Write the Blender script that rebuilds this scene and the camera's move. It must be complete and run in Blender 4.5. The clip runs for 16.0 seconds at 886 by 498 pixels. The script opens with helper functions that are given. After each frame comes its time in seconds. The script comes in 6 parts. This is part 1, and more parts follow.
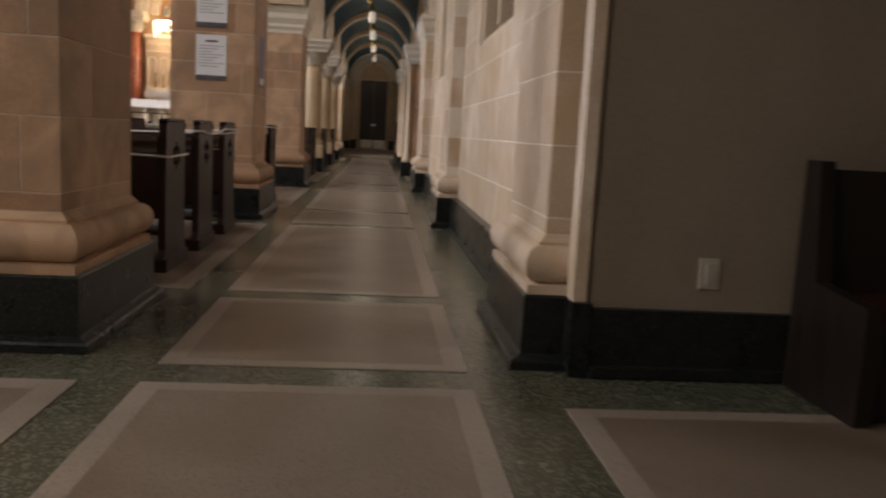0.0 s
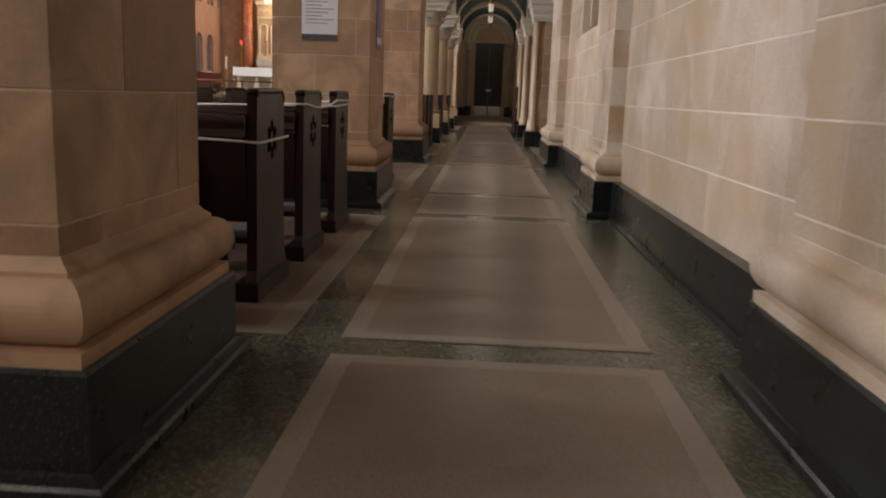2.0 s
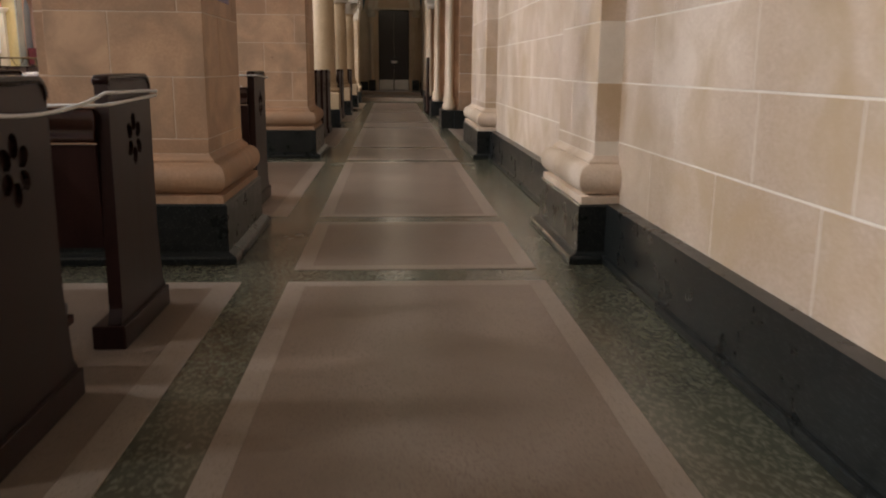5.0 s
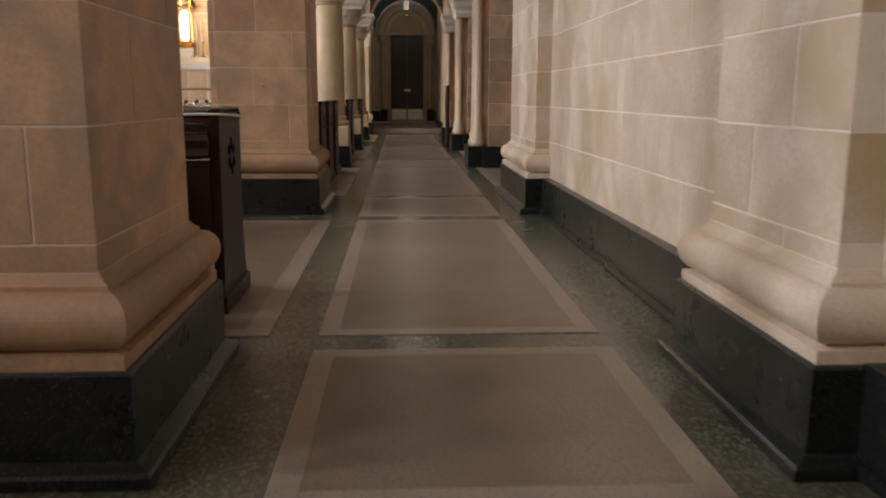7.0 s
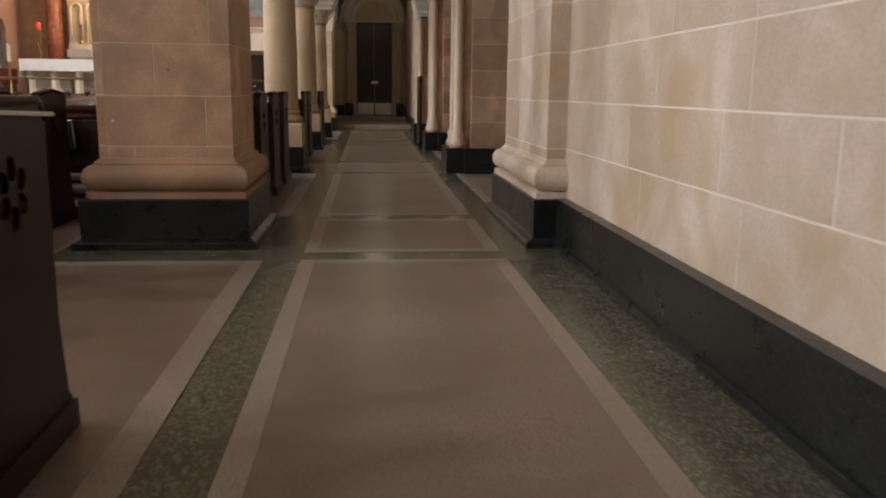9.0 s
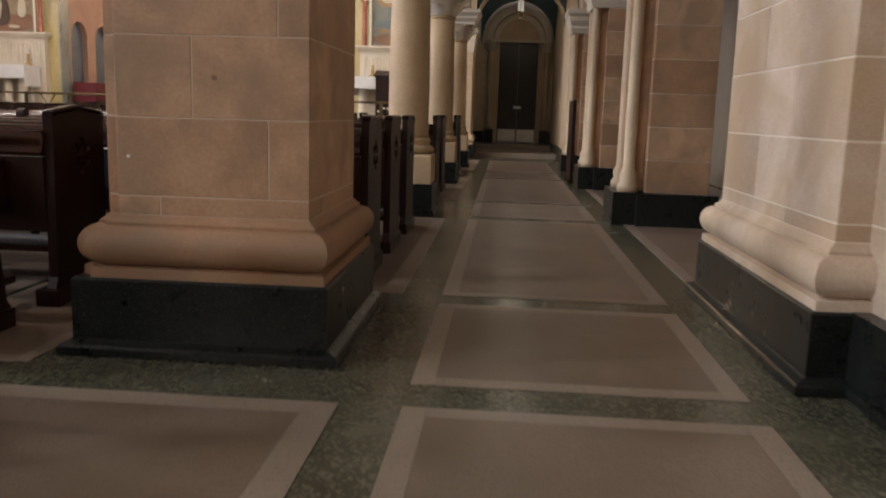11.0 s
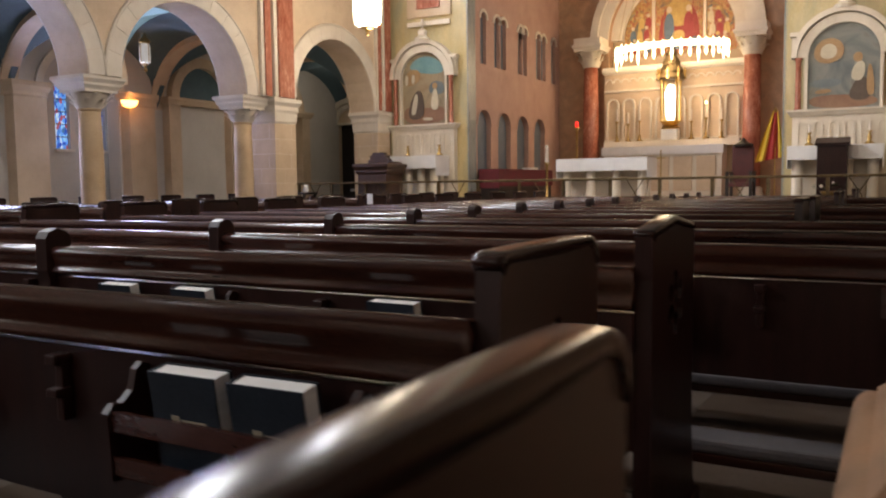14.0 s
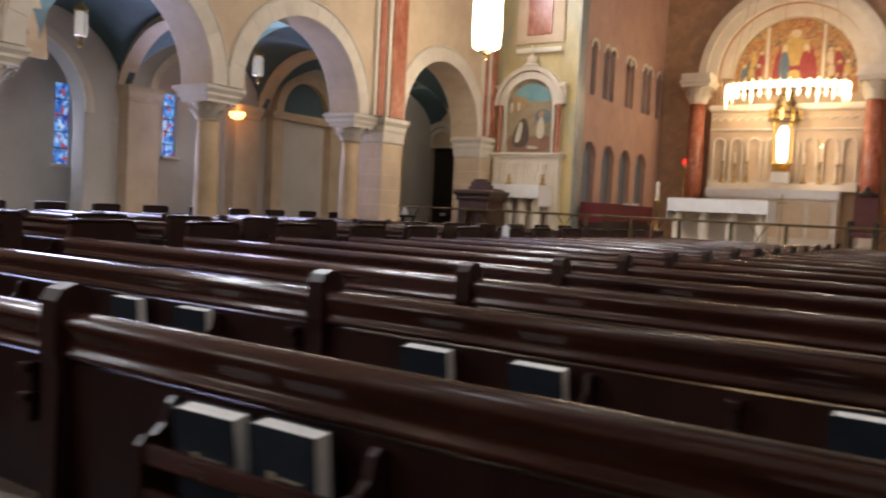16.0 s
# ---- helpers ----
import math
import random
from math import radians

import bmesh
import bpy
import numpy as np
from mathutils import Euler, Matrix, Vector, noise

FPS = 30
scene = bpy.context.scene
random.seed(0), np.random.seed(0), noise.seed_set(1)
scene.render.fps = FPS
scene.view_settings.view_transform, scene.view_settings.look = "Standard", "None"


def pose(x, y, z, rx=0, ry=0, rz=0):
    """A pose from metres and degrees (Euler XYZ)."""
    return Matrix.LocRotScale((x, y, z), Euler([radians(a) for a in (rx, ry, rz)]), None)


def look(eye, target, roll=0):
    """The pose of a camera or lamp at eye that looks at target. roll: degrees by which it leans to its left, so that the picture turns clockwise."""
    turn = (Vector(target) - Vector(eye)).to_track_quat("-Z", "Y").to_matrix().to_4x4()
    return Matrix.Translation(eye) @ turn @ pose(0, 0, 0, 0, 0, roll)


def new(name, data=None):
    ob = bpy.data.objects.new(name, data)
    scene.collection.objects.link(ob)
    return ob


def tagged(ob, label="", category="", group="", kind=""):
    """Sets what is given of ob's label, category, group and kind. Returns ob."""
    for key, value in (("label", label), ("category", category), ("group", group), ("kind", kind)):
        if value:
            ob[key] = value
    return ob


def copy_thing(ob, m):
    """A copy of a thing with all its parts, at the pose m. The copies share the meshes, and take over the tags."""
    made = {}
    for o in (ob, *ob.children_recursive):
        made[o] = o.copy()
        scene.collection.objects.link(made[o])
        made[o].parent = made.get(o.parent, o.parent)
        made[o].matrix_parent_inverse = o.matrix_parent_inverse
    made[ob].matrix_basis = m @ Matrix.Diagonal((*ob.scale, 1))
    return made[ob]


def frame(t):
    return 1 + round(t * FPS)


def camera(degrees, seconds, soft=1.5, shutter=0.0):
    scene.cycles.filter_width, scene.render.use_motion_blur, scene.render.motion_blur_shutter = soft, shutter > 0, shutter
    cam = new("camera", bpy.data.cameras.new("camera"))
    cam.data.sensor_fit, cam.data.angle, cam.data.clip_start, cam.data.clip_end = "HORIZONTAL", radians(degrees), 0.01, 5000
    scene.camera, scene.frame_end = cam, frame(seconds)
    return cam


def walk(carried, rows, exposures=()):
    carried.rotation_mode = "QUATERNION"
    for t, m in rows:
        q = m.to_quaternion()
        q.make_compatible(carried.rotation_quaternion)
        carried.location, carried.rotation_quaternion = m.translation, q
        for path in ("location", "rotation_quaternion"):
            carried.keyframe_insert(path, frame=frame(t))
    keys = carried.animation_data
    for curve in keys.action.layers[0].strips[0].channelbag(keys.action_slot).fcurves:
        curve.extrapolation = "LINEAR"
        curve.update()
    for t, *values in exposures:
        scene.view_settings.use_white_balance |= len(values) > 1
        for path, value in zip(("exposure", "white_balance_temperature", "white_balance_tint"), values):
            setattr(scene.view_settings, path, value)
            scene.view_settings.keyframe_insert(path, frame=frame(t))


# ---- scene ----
cam = camera(57.0, 16.0, soft=2.0, shutter=0.5)
PATH = [
    (0, (0.581, 0.371, 0.932), (0.751, 2.345, 0.656), 3.0),
    (0.5, (0.485, 0.75, 0.946), (0.515, 2.728, 0.649), 4.2),
    (1, (0.379, 1.154, 0.96), (0.41, 3.128, 0.643), 4.3),
    (1.5, (0.351, 1.525, 0.931), (0.353, 3.492, 0.571), 2.3),
    (2, (0.291, 1.949, 0.946), (0.203, 3.912, 0.576), 2.1),
    (2.5, (0.215, 2.36, 0.95), (0.132, 4.322, 0.572), 1.2),
    (3, (0.232, 2.786, 0.941), (0.113, 4.741, 0.533), -0.2),
    (3.5, (0.253, 3.188, 0.938), (0.311, 5.139, 0.502), 0.4),
    (3.7, (0.256, 3.354, 0.955), (0.411, 5.298, 0.515), 0.6),
    (5.8, (0.216, 5.435, 0.978), (0.29, 7.393, 0.576), 1.6),
    (6, (0.191, 5.66, 0.965), (0.249, 7.623, 0.586), 2.4),
    (6.5, (0.149, 6.149, 0.981), (0.304, 8.111, 0.622), 1.2),
    (7, (0.116, 6.639, 1.003), (0.22, 8.602, 0.635), 0.2),
    (7.5, (0.081, 7.13, 0.982), (0.319, 9.086, 0.636), -0.9),
    (8, (0.106, 7.658, 0.959), (0.379, 9.605, 0.591), 0.2),
    (8.2, (0.137, 7.848, 0.973), (0.373, 9.797, 0.587), 0.4),
    (10.3, (0.167, 10.024, 0.965), (0.291, 11.989, 0.612), 0.8),
    (10.5, (0.148, 10.264, 0.95), (0.213, 12.233, 0.603), 1.2),
    (11, (0.071, 10.699, 0.972), (-0.069, 12.667, 0.644), 1.7),
    (11.5, (-0.086, 11.124, 0.99), (-0.169, 13.102, 0.702), 2.0),
    (12, (-0.305, 11.525, 1.003), (-0.682, 13.469, 0.723), 0.4),
    (12.5, (-0.612, 11.838, 1.008), (-1.231, 13.725, 0.772), -0.1),
    (13, (-0.908, 12.042, 1.017), (-1.646, 13.889, 0.803), -0.6),
    (13.5, (-1.203, 12.25, 1.056), (-2.16, 13.994, 0.856), -0.7),
    (14, (-1.49, 12.315, 1.052), (-2.462, 14.056, 0.899), -0.7),
    (14.5, (-1.74, 12.355, 1.075), (-2.568, 14.172, 0.964), 0.3),
    (15, (-1.989, 12.423, 1.095), (-2.818, 14.24, 0.993), 1.8),
    (15.5, (-2.241, 12.436, 1.136), (-3.2, 14.19, 1.077), 4.4),
    (16, (-2.611, 12.313, 1.127), (-3.703, 13.985, 1.03), 2.9),
]
walk(cam, [(t, look(eye, target, roll)) for t, eye, target, roll in PATH], [(0, 0.42), (1.0, 0.28), (1.6, 0.33), (3.5, 0.66), (7.5, 0.45), (11, 0.35), (11.8, 0.35), (12.6, 0.55), (13.1, 0.62), (13.7, 0.33), (14.2, 0.15), (16, 0.15)])

# ---- light ----
world = bpy.data.worlds.new("world")
scene.world = world
world.use_nodes = True
wn = world.node_tree
sky = wn.nodes.new("ShaderNodeTexSky")
sky.sky_type = "NISHITA"
sky.sun_disc = False
sky.sun_elevation = radians(35)
sky.sun_rotation = radians(200)
wn.links.new(sky.outputs["Color"], wn.nodes["Background"].inputs["Color"])
wn.nodes["Background"].inputs["Strength"].default_value = 0.12
scene.view_settings.exposure = 0.0

AXIS = -7.15  # middle of the nave


def area_lamp(name, eye, target, sx, sy, watts, color):
    data = bpy.data.lights.new(name, "AREA")
    data.shape = "RECTANGLE"
    data.size, data.size_y, data.energy, data.color = sx, sy, watts, color
    ob = new(name, data)
    ob.matrix_world = look(eye, target)
    return ob


def point_lamp(name, at, watts, color, radius=0.12):
    data = bpy.data.lights.new(name, "POINT")
    data.energy, data.color, data.shadow_soft_size = watts, color, radius
    ob = new(name, data)
    ob.location = at
    return ob


COOL, WARM, GOLD = (0.91, 0.93, 1.0), (1.0, 0.82, 0.62), (1.0, 0.72, 0.44)
CLERESTORY = (2.5, 7.5, 12.5, 17.5, 22.5, 27.0)
for wy in CLERESTORY:
    area_lamp("clerestory_daylight_west", (-13.6, wy, 7.6), (0.0, wy + 4.5, 0.5), 1.5, 2.0, 460, COOL)
    area_lamp("clerestory_daylight_east", (-0.7, wy, 7.6), (-11.0, wy, 1.0), 1.5, 2.0, 115, COOL)
for wy, wz in ((21.2, 2.2), (25.0, 2.6)):
    area_lamp("stained_window_daylight", (-16.5, wy - 0.8, wz), (-8.0, wy - 4.8, 0.8), 1.4, 1.2, 115, (0.62, 0.64, 1.0))
    area_lamp("bay_daylight", (-18.0, wy, wz), (-8.0, wy - 1.0, 0.8), 0.4, 1.4, 14, (0.62, 0.72, 1.0))
# added fill before the solid rear wall, which has no window
area_lamp("rear_fill_light", (AXIS, -3.6, 6.5), (AXIS, 12, 1.0), 4.0, 4.0, 230, (1.0, 0.90, 0.80))

# ---- materials ----


def material(name, rough=0.6, metal=0.0, color=(0.5, 0.5, 0.5)):
    m = bpy.data.materials.new(name)
    m.use_nodes = True
    b = m.node_tree.nodes["Principled BSDF"]
    b.inputs["Base Color"].default_value = (*color, 1)
    b.inputs["Roughness"].default_value = rough
    b.inputs["Metallic"].default_value = metal
    return m, m.node_tree.nodes, m.node_tree.links, b


def ramp(nodes, stops):
    r = nodes.new("ShaderNodeValToRGB")
    e = r.color_ramp.elements
    while len(e) < len(stops):
        e.new(0.5)
    for k, (p, c) in zip(e, stops):
        k.position, k.color = p, (*c, 1)
    return r


def mottled(name, dark, light, scale=3.0, grain=60.0, rough=0.6, bump=0.15, vary=0.0, metal=0.0, spots=None, stretch=None, rough_vary=0.12, coat=0.0, tint=None):
    """A surface with broad mottling, fine grain, relief and, on pieces, a tint of their own."""
    m, n, l, b = material(name, rough, metal)
    pos = n.new("ShaderNodeTexCoord").outputs["Object"]
    geo = n.new("ShaderNodeNewGeometry").outputs["Position"]
    if stretch:
        mp = n.new("ShaderNodeMapping")
        mp.inputs["Scale"].default_value = stretch
        l.new(geo, mp.inputs["Vector"])
        geo = mp.outputs["Vector"]
    big = n.new("ShaderNodeTexNoise")
    big.inputs["Scale"].default_value, big.inputs["Detail"].default_value = scale, 6
    big.inputs["Roughness"].default_value = 0.62
    l.new(geo, big.inputs["Vector"])
    fine = n.new("ShaderNodeTexNoise")
    fine.inputs["Scale"].default_value, fine.inputs["Detail"].default_value = grain, 3
    l.new(geo, fine.inputs["Vector"])
    mixv = n.new("ShaderNodeMix")
    mixv.inputs["Factor"].default_value = 0.35
    l.new(big.outputs["Fac"], mixv.inputs["A"])
    l.new(fine.outputs["Fac"], mixv.inputs["B"])
    value = mixv.outputs["Result"]
    if vary:
        info = n.new("ShaderNodeObjectInfo")
        sub = n.new("ShaderNodeMath")
        sub.operation = "MULTIPLY_ADD"
        sub.inputs[1].default_value, sub.inputs[2].default_value = vary, -vary / 2
        l.new(info.outputs["Random"], sub.inputs[0])
        add = n.new("ShaderNodeMath")
        l.new(value, add.inputs[0])
        l.new(sub.outputs[0], add.inputs[1])
        value = add.outputs[0]
    r = ramp(n, [(0.32, dark), (0.68, light)])
    l.new(value, r.inputs["Fac"])
    color = r.outputs["Color"]
    if tint:
        blot = n.new("ShaderNodeTexNoise")
        blot.inputs["Scale"].default_value, blot.inputs["Detail"].default_value = tint[1], 5
        blot.inputs["Distortion"].default_value = 0.8
        l.new(geo, blot.inputs["Vector"])
        br = n.new("ShaderNodeMapRange")
        br.inputs["From Min"].default_value, br.inputs["From Max"].default_value = 0.40, 0.68
        br.inputs["To Max"].default_value = tint[2]
        l.new(blot.outputs["Fac"], br.inputs["Value"])
        tx = n.new("ShaderNodeMix")
        tx.data_type = "RGBA"
        l.new(br.outputs["Result"], tx.inputs["Factor"])
        l.new(color, tx.inputs["A"])
        tx.inputs["B"].default_value = (*tint[0], 1)
        color = tx.outputs["Result"]
    if spots:
        sc, c, amount = spots
        v = n.new("ShaderNodeTexVoronoi")
        v.inputs["Scale"].default_value = sc
        l.new(geo, v.inputs["Vector"])
        sep = n.new("ShaderNodeSeparateColor")
        l.new(v.outputs["Color"], sep.inputs["Color"])
        cut = n.new("ShaderNodeMath")
        cut.operation = "GREATER_THAN"
        cut.inputs[1].default_value = 1 - amount
        l.new(sep.outputs["Red"], cut.inputs[0])
        mx = n.new("ShaderNodeMix")
        mx.data_type = "RGBA"
        l.new(cut.outputs[0], mx.inputs["Factor"])
        l.new(color, mx.inputs["A"])
        mx.inputs["B"].default_value = (*c, 1)
        color = mx.outputs["Result"]
    l.new(color, b.inputs["Base Color"])
    rr = n.new("ShaderNodeMapRange")
    rr.inputs["To Min"].default_value, rr.inputs["To Max"].default_value = max(rough - rough_vary, 0.03), min(rough + rough_vary, 1)
    l.new(big.outputs["Fac"], rr.inputs["Value"])
    l.new(rr.outputs["Result"], b.inputs["Roughness"])
    if bump:
        bp = n.new("ShaderNodeBump")
        bp.inputs["Strength"].default_value, bp.inputs["Distance"].default_value = bump, 0.01
        l.new(mixv.outputs["Result"], bp.inputs["Height"])
        l.new(bp.outputs["Normal"], b.inputs["Normal"])
    b.inputs["Coat Weight"].default_value = coat
    b.inputs["Coat Roughness"].default_value = 0.15
    return m


def glow(name, color, strength, base=(0.8, 0.8, 0.8)):
    m, n, l, b = material(name, 0.4, 0, base)
    b.inputs["Emission Color"].default_value = (*color, 1)
    b.inputs["Emission Strength"].default_value = strength
    return m


def patches(name, colors, scale, rough=0.5, emit=0.0, stretch=(1, 1, 1)):
    """Irregular patches of several colours, as in mosaic, stained glass or a painted field."""
    m, n, l, b = material(name, rough)
    geo = n.new("ShaderNodeNewGeometry").outputs["Position"]
    mp = n.new("ShaderNodeMapping")
    mp.inputs["Scale"].default_value = stretch
    l.new(geo, mp.inputs["Vector"])
    v = n.new("ShaderNodeTexVoronoi")
    v.inputs["Scale"].default_value = scale
    l.new(mp.outputs["Vector"], v.inputs["Vector"])
    sep = n.new("ShaderNodeSeparateColor")
    l.new(v.outputs["Color"], sep.inputs["Color"])
    r = ramp(n, [(k / len(colors), c) for k, c in enumerate(colors)])
    r.color_ramp.interpolation = "CONSTANT"
    l.new(sep.outputs["Green"], r.inputs["Fac"])
    l.new(r.outputs["Color"], b.inputs["Base Color"])
    if emit:
        l.new(r.outputs["Color"], b.inputs["Emission Color"])
        b.inputs["Emission Strength"].default_value = emit
    return m


SAND = mottled("tan_sandstone", (0.36, 0.198, 0.107), (0.58, 0.372, 0.228), 2.2, 70, 0.60, 0.22, vary=0.36, tint=((0.27, 0.175, 0.108), 3.4, 0.7))
WALLSTONE = mottled("pale_wall_stone", (0.50, 0.362, 0.245), (0.77, 0.638, 0.515), 1.6, 80, 0.55, 0.16, vary=0.17, tint=((0.52, 0.375, 0.225), 2.3, 0.9))
MORTAR = mottled("pale_mortar", (0.74, 0.66, 0.55), (0.88, 0.80, 0.70), 9, 120, 0.85, 0.2)
PIERMORTAR = mottled("tan_mortar", (0.55, 0.42, 0.31), (0.68, 0.55, 0.43), 9, 120, 0.85, 0.2)
LIME = mottled("cream_limestone", (0.50, 0.365, 0.235), (0.70, 0.55, 0.385), 1.8, 70, 0.6, 0.12, vary=0.08)
COLSTONE = mottled("golden_limestone", (0.42, 0.285, 0.155), (0.62, 0.455, 0.28), 1.8, 70, 0.6, 0.12, vary=0.08)
WHITESTONE = mottled("white_limestone", (0.60, 0.52, 0.41), (0.78, 0.71, 0.60), 2.0, 60, 0.6, 0.12, vary=0.1)
BASALT = mottled("dark_green_marble", (0.007, 0.0078, 0.0074), (0.0185, 0.0205, 0.019), 7, 45, 0.30, 0.03, spots=(260, (0.055, 0.06, 0.055), 0.06))
BASALT.node_tree.nodes["Principled BSDF"].inputs["Specular IOR Level"].default_value = 0.28
BUFF = mottled("buff_terrazzo", (0.175, 0.128, 0.096), (0.295, 0.222, 0.172), 1.3, 130, 0.35, 0.03, vary=0.12, rough_vary=0.08, tint=((0.155, 0.105, 0.066), 1.6, 0.6), spots=(170, (0.17, 0.12, 0.09), 0.18))
BORDER = mottled("pale_terrazzo", (0.26, 0.205, 0.16), (0.365, 0.295, 0.235), 1.5, 140, 0.35, 0.03, vary=0.08, spots=(200, (0.20, 0.16, 0.12), 0.10))
GREEN = mottled("green_terrazzo", (0.045, 0.047, 0.029), (0.108, 0.108, 0.072), 2.4, 90, 0.24, 0.03, spots=(95, (0.150, 0.148, 0.104), 0.30), tint=((0.095, 0.075, 0.05), 1.1, 0.6))
WOOD = mottled("mahogany_wood", (0.019, 0.0064, 0.0048), (0.056, 0.019, 0.013), 2.5, 60, 0.23, 0.005, vary=0.10, stretch=(1.0, 6.0, 6.0), rough_vary=0.03)
WOOD.node_tree.nodes["Principled BSDF"].inputs["Specular IOR Level"].default_value = 0.45
ENDWOOD = mottled("mahogany_end_wood", (0.0105, 0.0037, 0.003), (0.029, 0.0102, 0.0075), 2.5, 60, 0.38, 0.03, vary=0.10, stretch=(6.0, 6.0, 0.8), rough_vary=0.06)
ENDWOOD.node_tree.nodes["Principled BSDF"].inputs["Specular IOR Level"].default_value = 0.25
CAPWOOD = mottled("mahogany_cap_wood", (0.0105, 0.0042, 0.0036), (0.026, 0.0105, 0.0085), 2.5, 60, 0.21, 0.005, vary=0.10, stretch=(6.0, 1.0, 6.0), rough_vary=0.03)
CAPWOOD.node_tree.nodes["Principled BSDF"].inputs["Specular IOR Level"].default_value = 0.2
DOORWOOD = mottled("dark_door_wood", (0.008, 0.005, 0.004), (0.022, 0.014, 0.010), 3, 50, 0.4, 0.08, stretch=(5, 5, 0.7))
PLASTER = mottled("grey_plaster", (0.42, 0.37, 0.31), (0.52, 0.465, 0.39), 1.2, 40, 0.8, 0.1)
WHITEPLASTER = mottled("white_plaster", (0.50, 0.455, 0.395), (0.62, 0.575, 0.51), 1.0, 35, 0.8, 0.08)
DRABWALL = mottled("brown_painted_wall", (0.24, 0.195, 0.15), (0.33, 0.27, 0.21), 1.2, 60, 0.6, 0.1)
BLUE = mottled("blue_vault_paint", (0.055, 0.095, 0.115), (0.10, 0.16, 0.18), 1.2, 30, 0.75, 0.08)
PINK = mottled("pink_brick_wall", (0.42, 0.25, 0.19), (0.56, 0.37, 0.29), 2.0, 45, 0.7, 0.15)
YELLOW = mottled("yellow_marble", (0.45, 0.33, 0.13), (0.70, 0.58, 0.32), 1.6, 25, 0.35, 0.03, stretch=(2, 2, 0.6), tint=((0.36, 0.34, 0.22), 0.9, 0.9))
GREYMARBLE = mottled("grey_green_marble", (0.16, 0.18, 0.17), (0.36, 0.38, 0.35), 2.4, 18, 0.3, 0.03, stretch=(2, 2, 0.5))
SHADEGREY = mottled("opening_shade_grey", (0.045, 0.05, 0.055), (0.10, 0.105, 0.11), 2.4, 40, 0.6, 0.05)
REDMARBLE = mottled("red_marble", (0.26, 0.065, 0.035), (0.55, 0.22, 0.14), 3.5, 14, 0.25, 0.03, stretch=(1.5, 1.5, 0.6))
BRASS = mottled("aged_brass", (0.30, 0.19, 0.06), (0.55, 0.38, 0.15), 8, 60, 0.35, 0.05, metal=1.0)
BRONZE = mottled("dark_bronze", (0.07, 0.05, 0.025), (0.20, 0.145, 0.075), 8, 60, 0.4, 0.05, metal=0.9)
GOLDLEAF = mottled("gold_leaf", (0.60, 0.38, 0.10), (0.85, 0.60, 0.22), 8, 50, 0.3, 0.08, metal=1.0)
STEEL = mottled("scuffed_steel_plate", (0.42, 0.41, 0.38), (0.58, 0.56, 0.52), 5, 60, 0.35, 0.04, metal=0.8)
CLOTH = mottled("white_linen", (0.70, 0.69, 0.68), (0.82, 0.81, 0.80), 5, 150, 0.85, 0.15)
FLAGRED = mottled("red_flag_silk", (0.32, 0.02, 0.02), (0.45, 0.04, 0.035), 5, 120, 0.6, 0.1)
REDCLOTH = mottled("red_cloth", (0.085, 0.010, 0.016), (0.15, 0.018, 0.026), 5, 120, 0.8, 0.15)
YELLOWCLOTH = mottled("yellow_cloth", (0.60, 0.38, 0.03), (0.75, 0.52, 0.06), 5, 120, 0.8, 0.15)
PULPITWOOD = mottled("carved_oak", (0.032, 0.014, 0.008), (0.085, 0.042, 0.023), 4, 60, 0.4, 0.06, stretch=(4, 4, 0.8))
STAIN = mottled("brown_stain", (0.20, 0.105, 0.065), (0.30, 0.165, 0.105), 20, 90, 0.7, 0.05)
COVER = mottled("black_book_cover", (0.006, 0.009, 0.014), (0.016, 0.022, 0.032), 20, 160, 0.5, 0.1)
COVER.node_tree.nodes["Principled BSDF"].inputs["Specular IOR Level"].default_value = 0.22
PAGES = mottled("white_page_edges", (0.62, 0.61, 0.60), (0.78, 0.77, 0.75), 4, 200, 0.8, 0.1, stretch=(1, 1, 30))
GILT = mottled("worn_gilt_print", (0.20, 0.17, 0.12), (0.35, 0.30, 0.22), 30, 200, 0.5, 0.0)
PAPER = mottled("poster_paper", (0.74, 0.73, 0.76), (0.84, 0.83, 0.86), 3, 80, 0.7, 0.02)
INK = mottled("dark_print", (0.05, 0.045, 0.06), (0.11, 0.09, 0.10), 8, 60, 0.6, 0.02)
GREYINK = mottled("grey_print", (0.30, 0.29, 0.33), (0.40, 0.39, 0.42), 8, 60, 0.6, 0.02)
PURPLE = mottled("violet_print", (0.16, 0.13, 0.24), (0.30, 0.26, 0.40), 4, 60, 0.6, 0.02)
PAD = mottled("grey_vinyl_pad", (0.10, 0.095, 0.10), (0.18, 0.165, 0.17), 6, 90, 0.5, 0.1)
ROPE = mottled("white_cotton_rope", (0.66, 0.64, 0.60), (0.80, 0.78, 0.74), 30, 200, 0.8, 0.2)
PLASTIC = mottled("ivory_plastic", (0.42, 0.37, 0.30), (0.50, 0.45, 0.37), 6, 90, 0.45, 0.02)
LEATHER = mottled("dark_red_leather", (0.06, 0.008, 0.008), (0.11, 0.018, 0.016), 6, 90, 0.45, 0.1)
LEAFGREEN = mottled("altar_foliage", (0.03, 0.055, 0.02), (0.09, 0.13, 0.05), 12, 90, 0.6, 0.2)
PETAL = mottled("cream_petals", (0.60, 0.52, 0.42), (0.80, 0.74, 0.66), 12, 90, 0.7, 0.1)
LAMPGLASS = glow("lit_lantern_glass", (1.0, 0.86, 0.64), 7.0)
AISLEGLASS = glow("aisle_lantern_glass", (1.0, 0.92, 0.80), 0.25)
